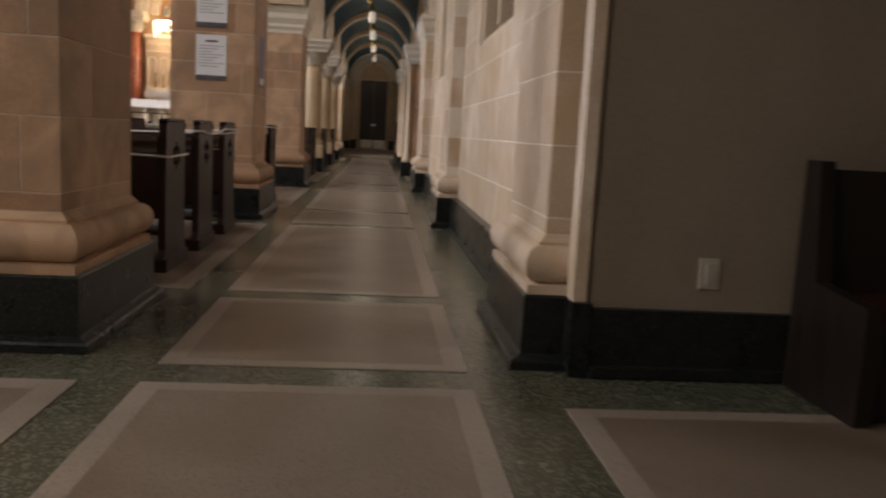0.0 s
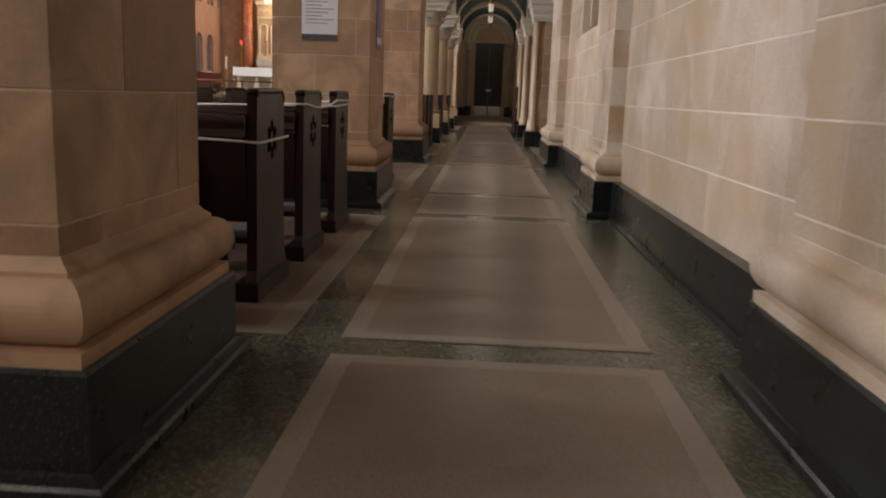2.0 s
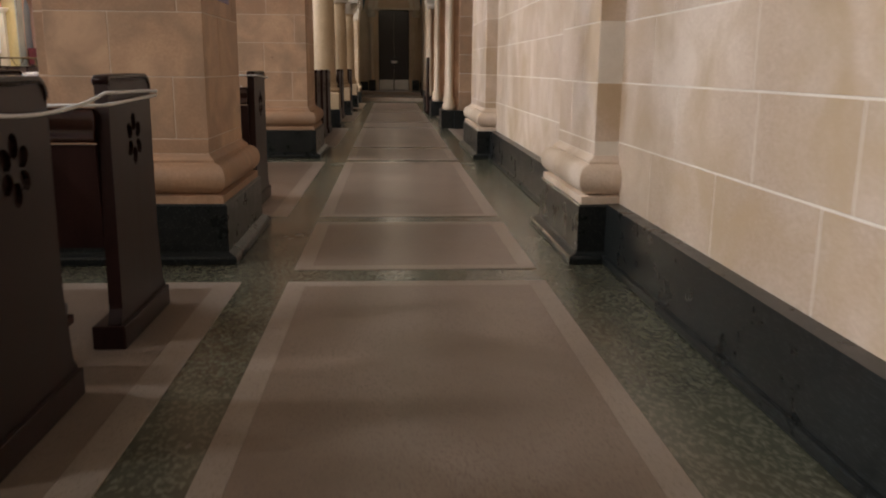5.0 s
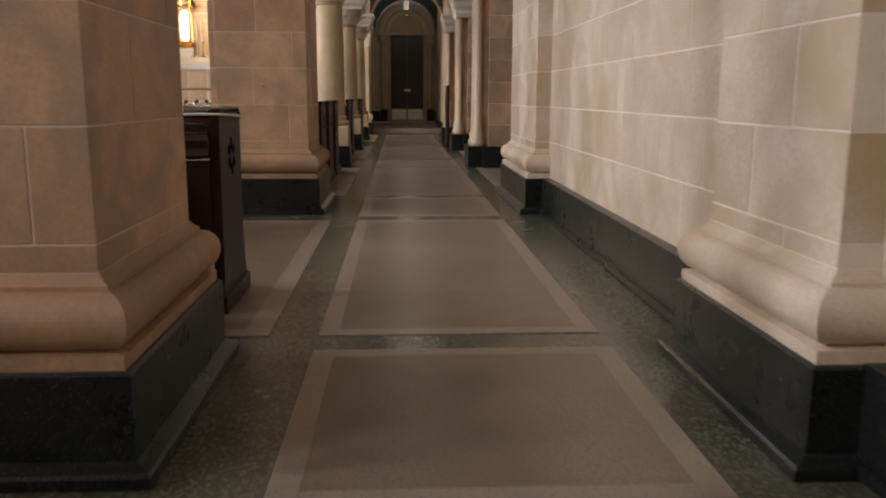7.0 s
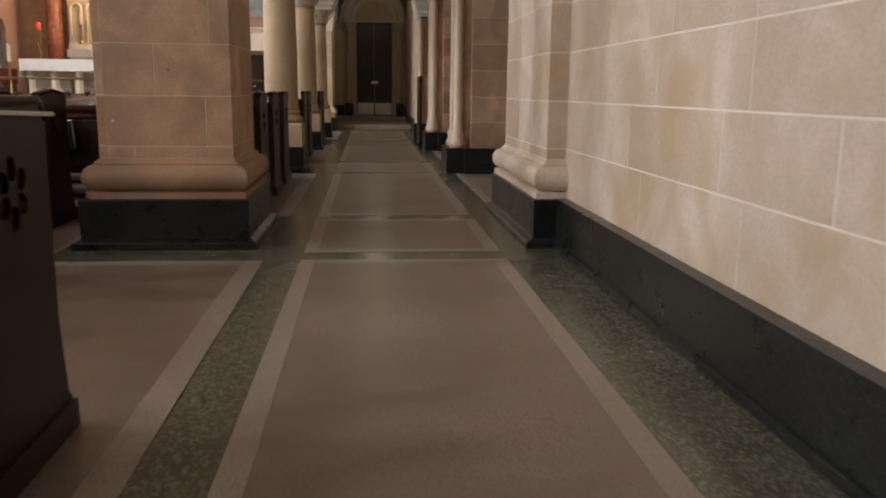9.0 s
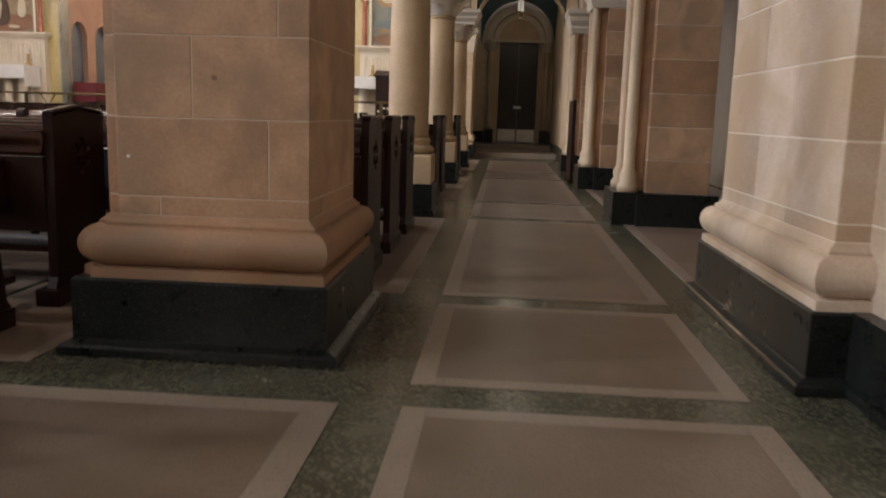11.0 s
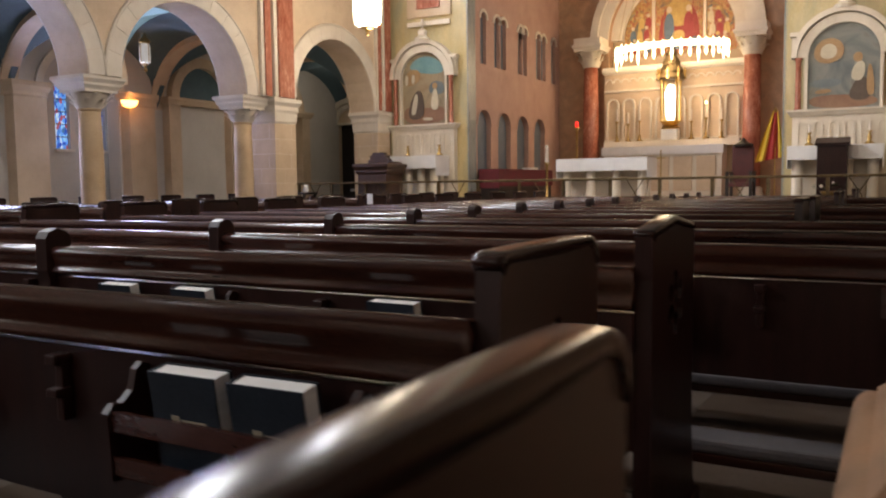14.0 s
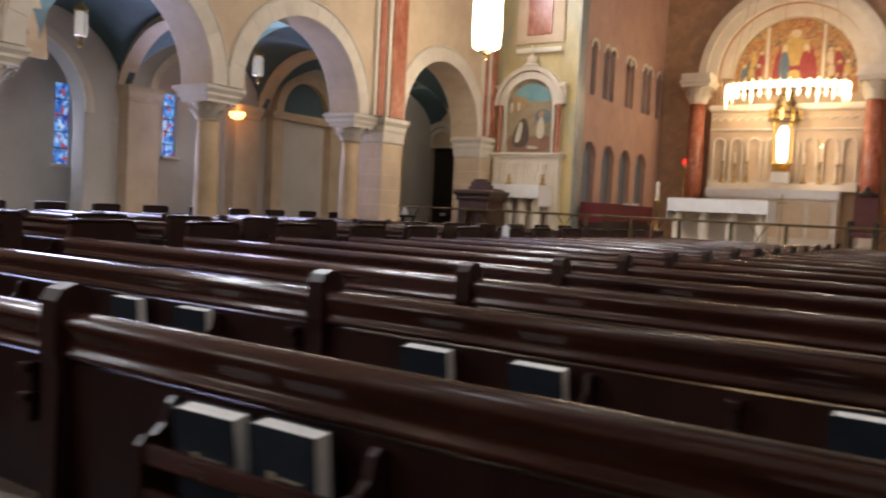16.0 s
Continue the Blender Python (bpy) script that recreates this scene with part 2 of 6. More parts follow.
SCONCEGLOW = glow("lit_sconce_bowl", (1.0, 0.36, 0.08), 7.0)
CROWNGLOW = glow("lit_crown_glass", (1.0, 0.78, 0.46), 4.0)
FLAME = glow("candle_flame", (1.0, 0.62, 0.22), 20.0)
REDGLASS = glow("red_lamp_glass", (1.0, 0.03, 0.02), 1.5, (0.4, 0.01, 0.01))
STAINED = patches("stained_glass", [(0.02, 0.06, 0.35), (0.10, 0.28, 0.70), (0.20, 0.42, 0.75), (0.30, 0.07, 0.09), (0.03, 0.10, 0.40), (0.40, 0.52, 0.72), (0.05, 0.16, 0.45), (0.04, 0.12, 0.30), (0.08, 0.22, 0.55)], 17, 0.2, 0.9, (1, 1, 0.6))
CLEARGLASS = patches("leaded_glass", [(0.16, 0.18, 0.22), (0.24, 0.25, 0.28), (0.32, 0.31, 0.33), (0.20, 0.19, 0.22)], 7, 0.15, 0.25)


def painterly(name, colors, scale, rough=0.5, cells=0.0):
    """Soft brushed areas of several colours, as on a dim canvas; cells breaks them into small tesserae."""
    m, n, l, b = material(name, rough)
    geo = n.new("ShaderNodeNewGeometry").outputs["Position"]
    t = n.new("ShaderNodeTexNoise")
    t.inputs["Scale"].default_value, t.inputs["Detail"].default_value, t.inputs["Distortion"].default_value = scale, 4, 1.6
    if cells:
        v = n.new("ShaderNodeTexVoronoi")
        v.inputs["Scale"].default_value = cells
        l.new(geo, v.inputs["Vector"])
        l.new(v.outputs["Position"], t.inputs["Vector"])
    else:
        l.new(geo, t.inputs["Vector"])
    r = ramp(n, [(0.28 + 0.44 * k / (len(colors) - 1), c) for k, c in enumerate(colors)])
    l.new(t.outputs["Fac"], r.inputs["Fac"])
    l.new(r.outputs["Color"], b.inputs["Base Color"])
    return m


MOSAIC = painterly("gold_mosaic", [(0.10, 0.13, 0.14), (0.26, 0.15, 0.08), (0.50, 0.31, 0.10), (0.36, 0.09, 0.05), (0.58, 0.40, 0.15), (0.13, 0.17, 0.20)], 3.2, 0.4, 26.0)
PAINTED = painterly("painted_canvas", [(0.16, 0.12, 0.075), (0.27, 0.21, 0.13), (0.36, 0.28, 0.17), (0.30, 0.20, 0.11)], 1.3)
DUSK = painterly("dusky_canvas", [(0.09, 0.105, 0.11), (0.14, 0.155, 0.155), (0.23, 0.235, 0.21), (0.17, 0.15, 0.12)], 1.3)

# ---- mesh helpers ----


def part(name, bm, mat, parent=None, label="", smooth=False):
    me = bpy.data.meshes.new(name)
    bmesh.ops.recalc_face_normals(bm, faces=bm.faces)
    bm.to_mesh(me)
    bm.free()
    me.materials.append(mat)
    if smooth:
        me.polygons.foreach_set("use_smooth", [True] * len(me.polygons))
    ob = new(name, me)
    ob.parent = parent
    if label:
        tagged(ob, label)
    return ob


def thing(name, label, category, group="", at=(0, 0, 0), turn=0):
    ob = new(name)
    ob.matrix_basis = pose(*at, 0, 0, turn)
    return tagged(ob, label, category, group)


def setting(name, bm, mat, label, category, smooth=False):
    return tagged(part(name, bm, mat, None, "", smooth), label, category, "", "structure")


def box(bm, x0, x1, y0, y1, z0, z1, bevel=0.0):
    r = bmesh.ops.create_cube(bm, size=1, matrix=Matrix.Translation(((x0 + x1) / 2, (y0 + y1) / 2, (z0 + z1) / 2)) @ Matrix.Diagonal((x1 - x0, y1 - y0, z1 - z0, 1)))
    if bevel:
        es = {e for v in r["verts"] for e in v.link_edges}
        bmesh.ops.bevel(bm, geom=list(es), offset=bevel, segments=2, affect="EDGES", profile=0.6)
    return bm


def boxes(*rows, bevel=0.0):
    bm = bmesh.new()
    for r in rows:
        box(bm, *r, bevel=bevel)
    return bm


def prism(bm, pts, axis, a0, a1):
    """A polygon drawn out along an axis. pts are the other two coordinates, in order."""
    def at(p, a):
        return (a, p[0], p[1]) if axis == "x" else (p[0], a, p[1]) if axis == "y" else (p[0], p[1], a)
    lo = [bm.verts.new(at(p, a0)) for p in pts]
    hi = [bm.verts.new(at(p, a1)) for p in pts]
    bm.faces.new(lo)
    bm.faces.new(list(reversed(hi)))
    for i in range(len(pts)):
        j = (i + 1) % len(pts)
        bm.faces.new((lo[i], lo[j], hi[j], hi[i]))
    return bm


def strip(bm, rings, closed=True):
    """A skin over rings of points; the end rings are capped."""
    vs = [[bm.verts.new(p) for p in ring] for ring in rings]
    n = len(vs[0])
    for a, b in zip(vs, vs[1:]):
        for i in range(n if closed else n - 1):
            j = (i + 1) % n
            bm.faces.new((a[i], a[j], b[j], b[i]))
    if closed:
        bm.faces.new(vs[0])
        bm.faces.new(list(reversed(vs[-1])))
    return bm


def lathe(bm, profile, x, y, n=20):
    return strip(bm, [[(x + r * math.cos(2 * math.pi * k / n), y + r * math.sin(2 * math.pi * k / n), z) for k in range(n)] for r, z in profile])


def arc(c, zs, r, n=20, a0=math.pi, a1=0.0):
    return [(c + r * math.cos(a0 + (a1 - a0) * k / n), zs + r * math.sin(a0 + (a1 - a0) * k / n)) for k in range(n + 1)]


def tube(bm, points, radius, n=6):
    pts = [Vector(p) for p in points]
    rings = []
    for i, p in enumerate(pts):
        d = (pts[min(i + 1, len(pts) - 1)] - pts[max(i - 1, 0)]).normalized()
        u = d.cross(Vector((0.31, 0.17, 0.93))).normalized()
        w = d.cross(u)
        rings.append([p + radius * (math.cos(2 * math.pi * k / n) * u + math.sin(2 * math.pi * k / n) * w) for k in range(n)])
    return strip(bm, rings)


BLOCKS = {}


def stone(sx, sy, sz, mat):
    """One dressed block with worn edges, its mesh shared by all blocks of that size."""
    key = (round(sx, 2), round(sy, 2), round(sz, 2), mat.name)
    if key not in BLOCKS:
        bm = bmesh.new()
        c = 0.0025
        rings = []
        for z, d in ((-sz / 2, c), (-sz / 2 + c, 0), (sz / 2 - c, 0), (sz / 2, c)):
            hx, hy = sx / 2 - d, sy / 2 - d
            rings.append([(-hx + c, -hy, z), (hx - c, -hy, z), (hx, -hy + c, z), (hx, hy - c, z), (hx - c, hy, z), (-hx + c, hy, z), (-hx, hy - c, z), (-hx, -hy + c, z)])
        strip(bm, rings)
        bmesh.ops.recalc_face_normals(bm, faces=bm.faces)
        me = bpy.data.meshes.new("stone_block")
        bm.to_mesh(me)
        bm.free()
        me.materials.append(mat)
        BLOCKS[key] = me
    return BLOCKS[key]


def lay(parent, x0, x1, y0, y1, z0, z1, mat, name="stone_block"):
    ob = new(name, stone(x1 - x0, y1 - y0, z1 - z0, mat))
    ob.parent = parent
    ob.location = ((x0 + x1) / 2, (y0 + y1) / 2, (z0 + z1) / 2)
    return ob


def frame_ring(x0, x1, y0, y1, d, notch):
    """Corners of a pier's plan, set out by d, with a small re-entrant step at the corners on the side of the lower x."""
    x0, x1, y0, y1, k = x0 - d, x1 + d, y0 - d, y1 + d, notch
    return [(x0 + k, y0), (x1, y0), (x1, y1), (x0 + k, y1), (x0 + k, y1 - k), (x0, y1 - k), (x0, y0 + k), (x0 + k, y0 + k)]


def moulding(bm, x0, x1, y0, y1, profile, notch=0.0):
    """A moulded band round a plan: profile rows of (set-out, height)."""
    if notch:
        return strip(bm, [[(px, py, z) for px, py in frame_ring(x0, x1, y0, y1, d, notch)] for d, z in profile])
    return strip(bm, [[(x0 - d, y0 - d, z), (x1 + d, y0 - d, z), (x1 + d, y1 + d, z), (x0 - d, y1 + d, z)] for d, z in profile])


BASE_PROFILE = [(0.075, 0.30), (0.075, 0.34)] + [(0.030 + 0.062 * math.sin(a), 0.425 - 0.078 * math.cos(a)) for a in [math.pi * k / 18 for k in range(19)]] + [(0.03, 0.515), (0.012, 0.53), (0.0, 0.545)]
# ---- the large structure ----
SPRING = 2.82
XW = 1.42  # face of the aisle wall
PIERS = (3.66, 8.68, 13.70)  # near faces of the square piers' plinths
COLS = (18.7, 22.4, 26.1)
COLS_WEST = (17.83, 21.53, 25.2)
SPRING_W = 2.94  # springing of the arches across the nave

setting("floor", boxes((-19.0, 6.0, -5.0, 40.0, -0.3, -0.004)), GREEN, "green speckled polished terrazzo church floor", "floor")

# outer shells
setting("wall_south", boxes((-19.0, 6.0, -5.3, -5.0, -0.3, 11.0)), PLASTER, "plain plastered rear wall of the church", "wall")
setting("ceiling", boxes((-14.2, 0.2, -5.0, 30.2, 10.0, 10.3)), PLASTER, "plain nave ceiling high above the pews", "ceiling")


def upper_wall(name, x0, x1):
    bm = bmesh.new()
    ys = [-5.0]
    for wy in CLERESTORY:
        box(bm, x0, x1, ys[-1], wy - 0.75, 6.4, 9.0)
        ys.append(wy + 0.75)
    box(bm, x0, x1, ys[-1], 30.2, 6.4, 9.0)
    box(bm, x0, x1, -5.0, 30.2, 9.0, 10.0)
    return setting(name, bm, WHITEPLASTER, "pale plastered clerestory wall with window openings", "wall")


upper_wall("wall_clerestory_east", -1.45, -0.55)
upper_wall("wall_clerestory_west", -13.75, -12.95)


def arcade(name, x0, x1, mirrored):
    """Round arches on the piers and columns, with the wall above."""
    cols = COLS_WEST if mirrored else COLS
    spring, slim = (SPRING_W, 0.32) if mirrored else (SPRING, 0.42)
    last = 26.4 if mirrored else cols[2]
    spans = [(-5.0, 3.72), (3.72 + 0.95, 8.74), (9.69, 13.76), (14.71, cols[0]), (cols[0], cols[1]), (cols[1], cols[2]), (last, 29.45 if mirrored else 29.0)]
    stop = spans[-1][1]
    bm = bmesh.new()
    rings = []
    for a, b in spans:
        ya, yb = a + (slim if a in cols else 0.0), b - (slim if b in cols else 0.0)
        if a < 0:
            ya, yb = -0.3, 3.72
        c, r = (ya + yb) / 2, min((yb - ya) / 2, 1.86)
        pts = [(a if a > -1 else -5.0, spring), (c - r, spring)] + arc(c, spring, r)[1:-1] + [(c + r, spring), (b, spring), (b, 6.4), (a if a > -1 else -5.0, 6.4)]
        clean = [p for i, p in enumerate(pts) if i == 0 or (abs(p[0] - pts[i - 1][0]) + abs(p[1] - pts[i - 1][1])) > 1e-4]
        prism(bm, clean, "x", x0, x1)
        rings.append((c, r))
    for a, b in ((3.72, 4.67), (8.74, 9.69), (13.76, 14.71), (cols[2], last), (stop, 30.2)):
        if b - a < 0.01:
            continue
        box(bm, x0, x1, a, b, spring, 6.4)
    wall = setting(name, bm, LIME, "cream stone arcade wall with round arches", "wall")
    face = (x1, x1 + 0.03) if mirrored else (x0 - 0.03, x0)
    back = (x0 - 0.03, x0) if mirrored else (x1, x1 + 0.03)
    for c, r in rings:
        for fx, w in ((face, 0.30), (back, 0.22)):
            n = 13
            for k in range(n):
                a0, a1 = math.pi * k / n + 0.0015, math.pi * (k + 1) / n - 0.0015
                q = bmesh.new()
                prism(q, arc(c, spring, r + w, 3, a0, a1) + arc(c, spring, r + 0.004, 3, a1, a0), "x", *fx)
                part("voussoir", q, WHITESTONE, wall)
        q = bmesh.new()
        strip(q, [[(x, c + rr * math.cos(t), spring + rr * math.sin(t)) for x, rr in ((face[0], r + 0.30), (face[0] - 0.02 if not mirrored else face[1] + 0.02, r + 0.32), (face[1] if not mirrored else face[0], r + 0.36))] for t in [math.pi * k / 24 for k in range(25)]])
        part("hood_mould", q, WHITESTONE, wall, "", True)
    return wall


arcade("wall_arcade_east", -1.42, -0.68, False)
arcade("wall_arcade_west", -13.70, -12.98, True)


def capital_leaves(bm, x, y, z0, z1, r0, r1):
    """Two rows of curling leaves on a flaring bell."""
    lathe(bm, [(r0, z0), (r0 * 1.02, z0 + (z1 - z0) * 0.4), (r1 * 0.86, z1 - 0.03), (r1 * 0.9, z1)], x, y, 16)
    for row, (h, n, turn) in enumerate(((0.55, 8, 0.0), (0.95, 8, math.pi / 8))):
        for k in range(n):
            a = 2 * math.pi * k / n + turn
            u, w = Vector((math.cos(a), math.sin(a), 0)), Vector((-math.sin(a), math.cos(a), 0))
            zt = z0 + (z1 - z0) * h
            base, rise = r0 * 0.98, zt - z0
            wide = 0.36 * r0
            rows = []
            for s, out, ww in ((0.0, 0.01, 0.9), (0.45, 0.035, 1.0), (0.8, 0.07, 0.75), (1.0, 0.125, 0.45), (0.9, 0.15, 0.2)):
                p = Vector((x, y, z0 + rise * s)) + u * (base + out + (r1 - r0) * 0.55 * s * (0.6 + 0.4 * row))
                rows.append([p - w * wide * ww, p + u * 0.022, p + w * wide * ww])
            strip(bm, rows, False)


def column(x, y, group, up=0.0):
    th = thing("column", "cream limestone column with carved leaf capital on dark plinth", "column", group, (x, y, 0))
    part("plinth", moulding(bmesh.new(), -0.27, 0.27, -0.27, 0.27, [(0.02, 0), (0.02, 0.045), (0, 0.06), (0, 0.30)]), BASALT, th, "polished dark green marble plinth")
    part("pedestal", moulding(bmesh.new(), -0.25, 0.25, -0.25, 0.25, [(0, 0.30), (0, 0.56), (-0.02, 0.58)]), COLSTONE, th)
    bm = bmesh.new()
    lathe(bm, [(0.25, 0.58)] + [(0.215 + 0.04 * math.sin(a), 0.62 - 0.04 * math.cos(a)) for a in [math.pi * k / 6 for k in range(7)]] + [(0.205, 0.68), (0.225, 0.70), (0.205, 0.73)], 0, 0, 24)
    part("base_ring", bm, COLSTONE, th, "", True)
    part("shaft", lathe(bmesh.new(), [(0.202, 0.73), (0.196, 0.77), (0.196, 1.3), (0.188, 1.9), (0.176, 2.256 + up)], 0, 0, 28), COLSTONE, th, "", True)
    bm = bmesh.new()
    lathe(bm, [(0.175, 2.256 + up), (0.195, 2.268 + up), (0.195, 2.288 + up), (0.175, 2.30 + up)], 0, 0, 24)
    part("neck_ring", bm, COLSTONE, th, "", True)
    bm = bmesh.new()
    capital_leaves(bm, 0, 0, 2.30 + up, 2.56 + up, 0.175, 0.32)
    part("capital", bm, WHITESTONE, th, "carved stone leaf capital", True)
    part("abacus", moulding(bmesh.new(), -0.37, 0.37, -0.37, 0.37, [(d, z + up) for d, z in ((-0.05, 2.56), (-0.05, 2.60), (-0.01, 2.66), (0.0, 2.66), (0.0, 2.70), (0.04, 2.76), (0.05, 2.76), (0.05, 2.818))]), WHITESTONE, th)
    return th


def courses(parent, x0, x1, y0, y1, zs, mat, first=0):
    """Blocks of a free-standing pier, course on course, with the joint at a new place in each."""
    g = 0.0022
    w, d = x1 - x0, y1 - y0
    for k, (za, zb) in enumerate(zip(zs, zs[1:])):
        c = (0.78, 0.21, 0.60, 0.16, 0.55, 0.24)[(k + first) % 6]
        xc, yc = x1 - w * c, y0 + d * (1 - c)
        for a, b, e, f in ((x0, xc, y0, yc), (xc, x1, y0, yc), (x0, xc, yc, y1), (xc, x1, yc, y1)):
            lay(parent, a + g * (a > x0), b - g * (b < x1), e + g * (e > y0), f - g * (f < y1), za + g, zb - g, mat)


def square_pier(y, group):
    """A square pier of dressed blocks; y is the near face of its plinth."""
    x0, x1, y0, y1 = -1.495, -0.672, y + 0.09, y + 1.02
    th = thing("stone_pier", "square tan sandstone pier with moulded base on dark plinth", "pier", group)
    part("plinth", moulding(bmesh.new(), -1.595, -0.578, y, y + 1.11, [(0.045, 0), (0.045, 0.03), (0.038, 0.04), (0.010, 0.052), (0.0, 0.058), (0, 0.292), (-0.01, 0.302)]), BASALT, th, "polished dark green marble plinth with a toe")
    part("base_moulding", moulding(bmesh.new(), x0, x1, y0, y1, BASE_PROFILE, 0.05), SAND, th, "", False)
    part("core", boxes((x0 + 0.065, x1 - 0.002, y0 + 0.002, y1 - 0.002, 0.54, 2.5), (x0 + 0.002, x0 + 0.065, y0 + 0.052, y1 - 0.052, 0.54, 2.5)), PIERMORTAR, th, "pale mortar in the joints")
    zs = [0.545, 0.62, 0.925, 1.235, 1.53, 1.815, 2.11, 2.405]
    courses(th, x0 + 0.063, x1, y0, y1, zs, SAND)
    for za, zb in zip(zs, zs[1:]):
        lay(th, x0, x0 + 0.06, y0 + 0.05, y1 - 0.05, za + 0.003, zb - 0.003, SAND, "corner_block")
    part("impost", moulding(bmesh.new(), x0, x1, y0, y1, [(0, 2.405), (0, 2.45), (0.03, 2.50), (0.02, 2.54), (0.06, 2.62), (0.07, 2.62), (0.07, 2.70), (0.10, 2.75), (0.10, 2.818)]), WHITESTONE, th)
    return th


for y in PIERS:
    pier = square_pier(y, "square piers of the east arcade")
for u, z, r, mat, lab in ((-1.387, 0.772, 0.007, CLOTH, "small white paint fleck"), (-1.04, 1.08, 0.011, STAIN, "small brown stain")):
    part("fleck", prism(bmesh.new(), [(u + r * math.cos(a * 0.7), z + r * math.sin(a * 0.7) * (0.8 + 0.3 * (a % 2))) for a in range(9)], "y", PIERS[2] + 0.0885, PIERS[2] + 0.0905), mat, pier, lab)
for y in COLS:
    column(-0.87, y, "columns of the east arcade")


def end_pier(x0, x1, y0, y1, name, label, up=0.0):
    th = thing(name, label, "pier", "piers beside the sanctuary")
    part("plinth", moulding(bmesh.new(), x0, x1, y0, y1, [(0.07, 0), (0.07, 0.30)]), BASALT, th)
    part("base_moulding", moulding(bmesh.new(), x0, x1, y0, y1, [(d * 0.8, z) for d, z in BASE_PROFILE]), LIME, th)
    part("core", boxes((x0 + 0.002, x1 - 0.002, y0 + 0.002, y1 - 0.002, 0.54, 2.4)), MORTAR, th)
    courses(th, x0, x1, y0, y1, [0.545, 0.85, 1.16, 1.47, 1.78, 2.09, 2.30 + up], LIME, 2)
    part("impost", moulding(bmesh.new(), x0, x1, y0, y1, [(d, z + up) for d, z in ((0, 2.30), (0.02, 2.34), (0.03, 2.52), (0.05, 2.58), (0.05, 2.66), (0.10, 2.74), (0.10, 2.818))]), WHITESTONE, th)


for x0, x1 in ((-1.40, -0.70), (-13.65, -12.92)):
    if x0 < -5:
        end_pier(x0, x1, 25.64, 26.32, "stone_pier", "cream limestone pier with carved impost beside a column", SPRING_W - SPRING)
    end_pier(x0, x1, 29.52 if x0 < -5 else 29.05, 30.1, "stone_pier", "cream limestone pier at the end of the arcade", SPRING_W - SPRING if x0 < -5 else 0.0)
for y in COLS_WEST:
    column(-13.40, y, "columns of the west arcade", SPRING_W - SPRING)
for y in PIERS:
    th = thing("stone_pier", "square tan sandstone pier across the nave", "pier", "square piers of the west arcade")
    x0, x1, y0, y1 = -13.65, -12.92, y + 0.09, y + 1.02
    part("plinth", moulding(bmesh.new(), x0 - 0.1, x1 + 0.1, y, y + 1.11, [(0, 0), (0, 0.31)]), BASALT, th)
    part("base_moulding", moulding(bmesh.new(), x0, x1, y0, y1, BASE_PROFILE), SAND, th)
    part("shaft", boxes((x0, x1, y0, y1, 0.545, 2.5)), SAND, th)
    part("impost", moulding(bmesh.new(), x0, x1, y0, y1, [(0, 2.5), (0.06, 2.62), (0.10, 2.75), (0.10, 2.818)]), WHITESTONE, th)


# aisle wall with pilasters, block by block
def pilaster(y0, y1, group):
    th = thing("pilaster", "pale stone wall pilaster with moulded base on dark plinth", "pilaster", group)
    part("plinth", moulding(bmesh.new(), 1.205, XW, y0, y1, [(0.05, 0), (0.05, 0.03), (0.042, 0.04), (0.010, 0.05), (0, 0.056), (0, 0.292), (-0.008, 0.302)]), BASALT, th, "polished dark green marble plinth")
    x0, ya, yb = 1.295, y0 + 0.09, y1 - 0.09
    part("base_moulding", moulding(bmesh.new(), x0, XW + 0.02, ya, yb, BASE_PROFILE), WALLSTONE, th)
    part("core", boxes((x0 + 0.002, XW + 0.02, ya + 0.002, yb - 0.002, 0.54, 2.5)), MORTAR, th)
    zs = [0.545, 0.615, 0.915, 1.215, 1.515, 1.815, 2.115, 2.41]
    for k, (za, zb) in enumerate(zip(zs, zs[1:])):
        c = ya + (yb - ya) * (0.36, 0.64)[k % 2]
        lay(th, x0, XW + 0.02, ya, c - 0.003, za + 0.003, zb - 0.003, WALLSTONE)
        lay(th, x0, XW + 0.02, c + 0.003, yb, za + 0.003, zb - 0.003, WALLSTONE)
    part("impost", moulding(bmesh.new(), x0, XW + 0.02, ya, yb, [(0, 2.41), (0.03, 2.50), (0.02, 2.54), (0.06, 2.62), (0.07, 2.70), (0.10, 2.75), (0.10, 2.818)]), WHITESTONE, th)


for y0, y1 in ((3.62, 4.69), (8.65, 9.74), (13.67, 15.44)):
    pilaster(y0, y1, "pilasters of the aisle wall")


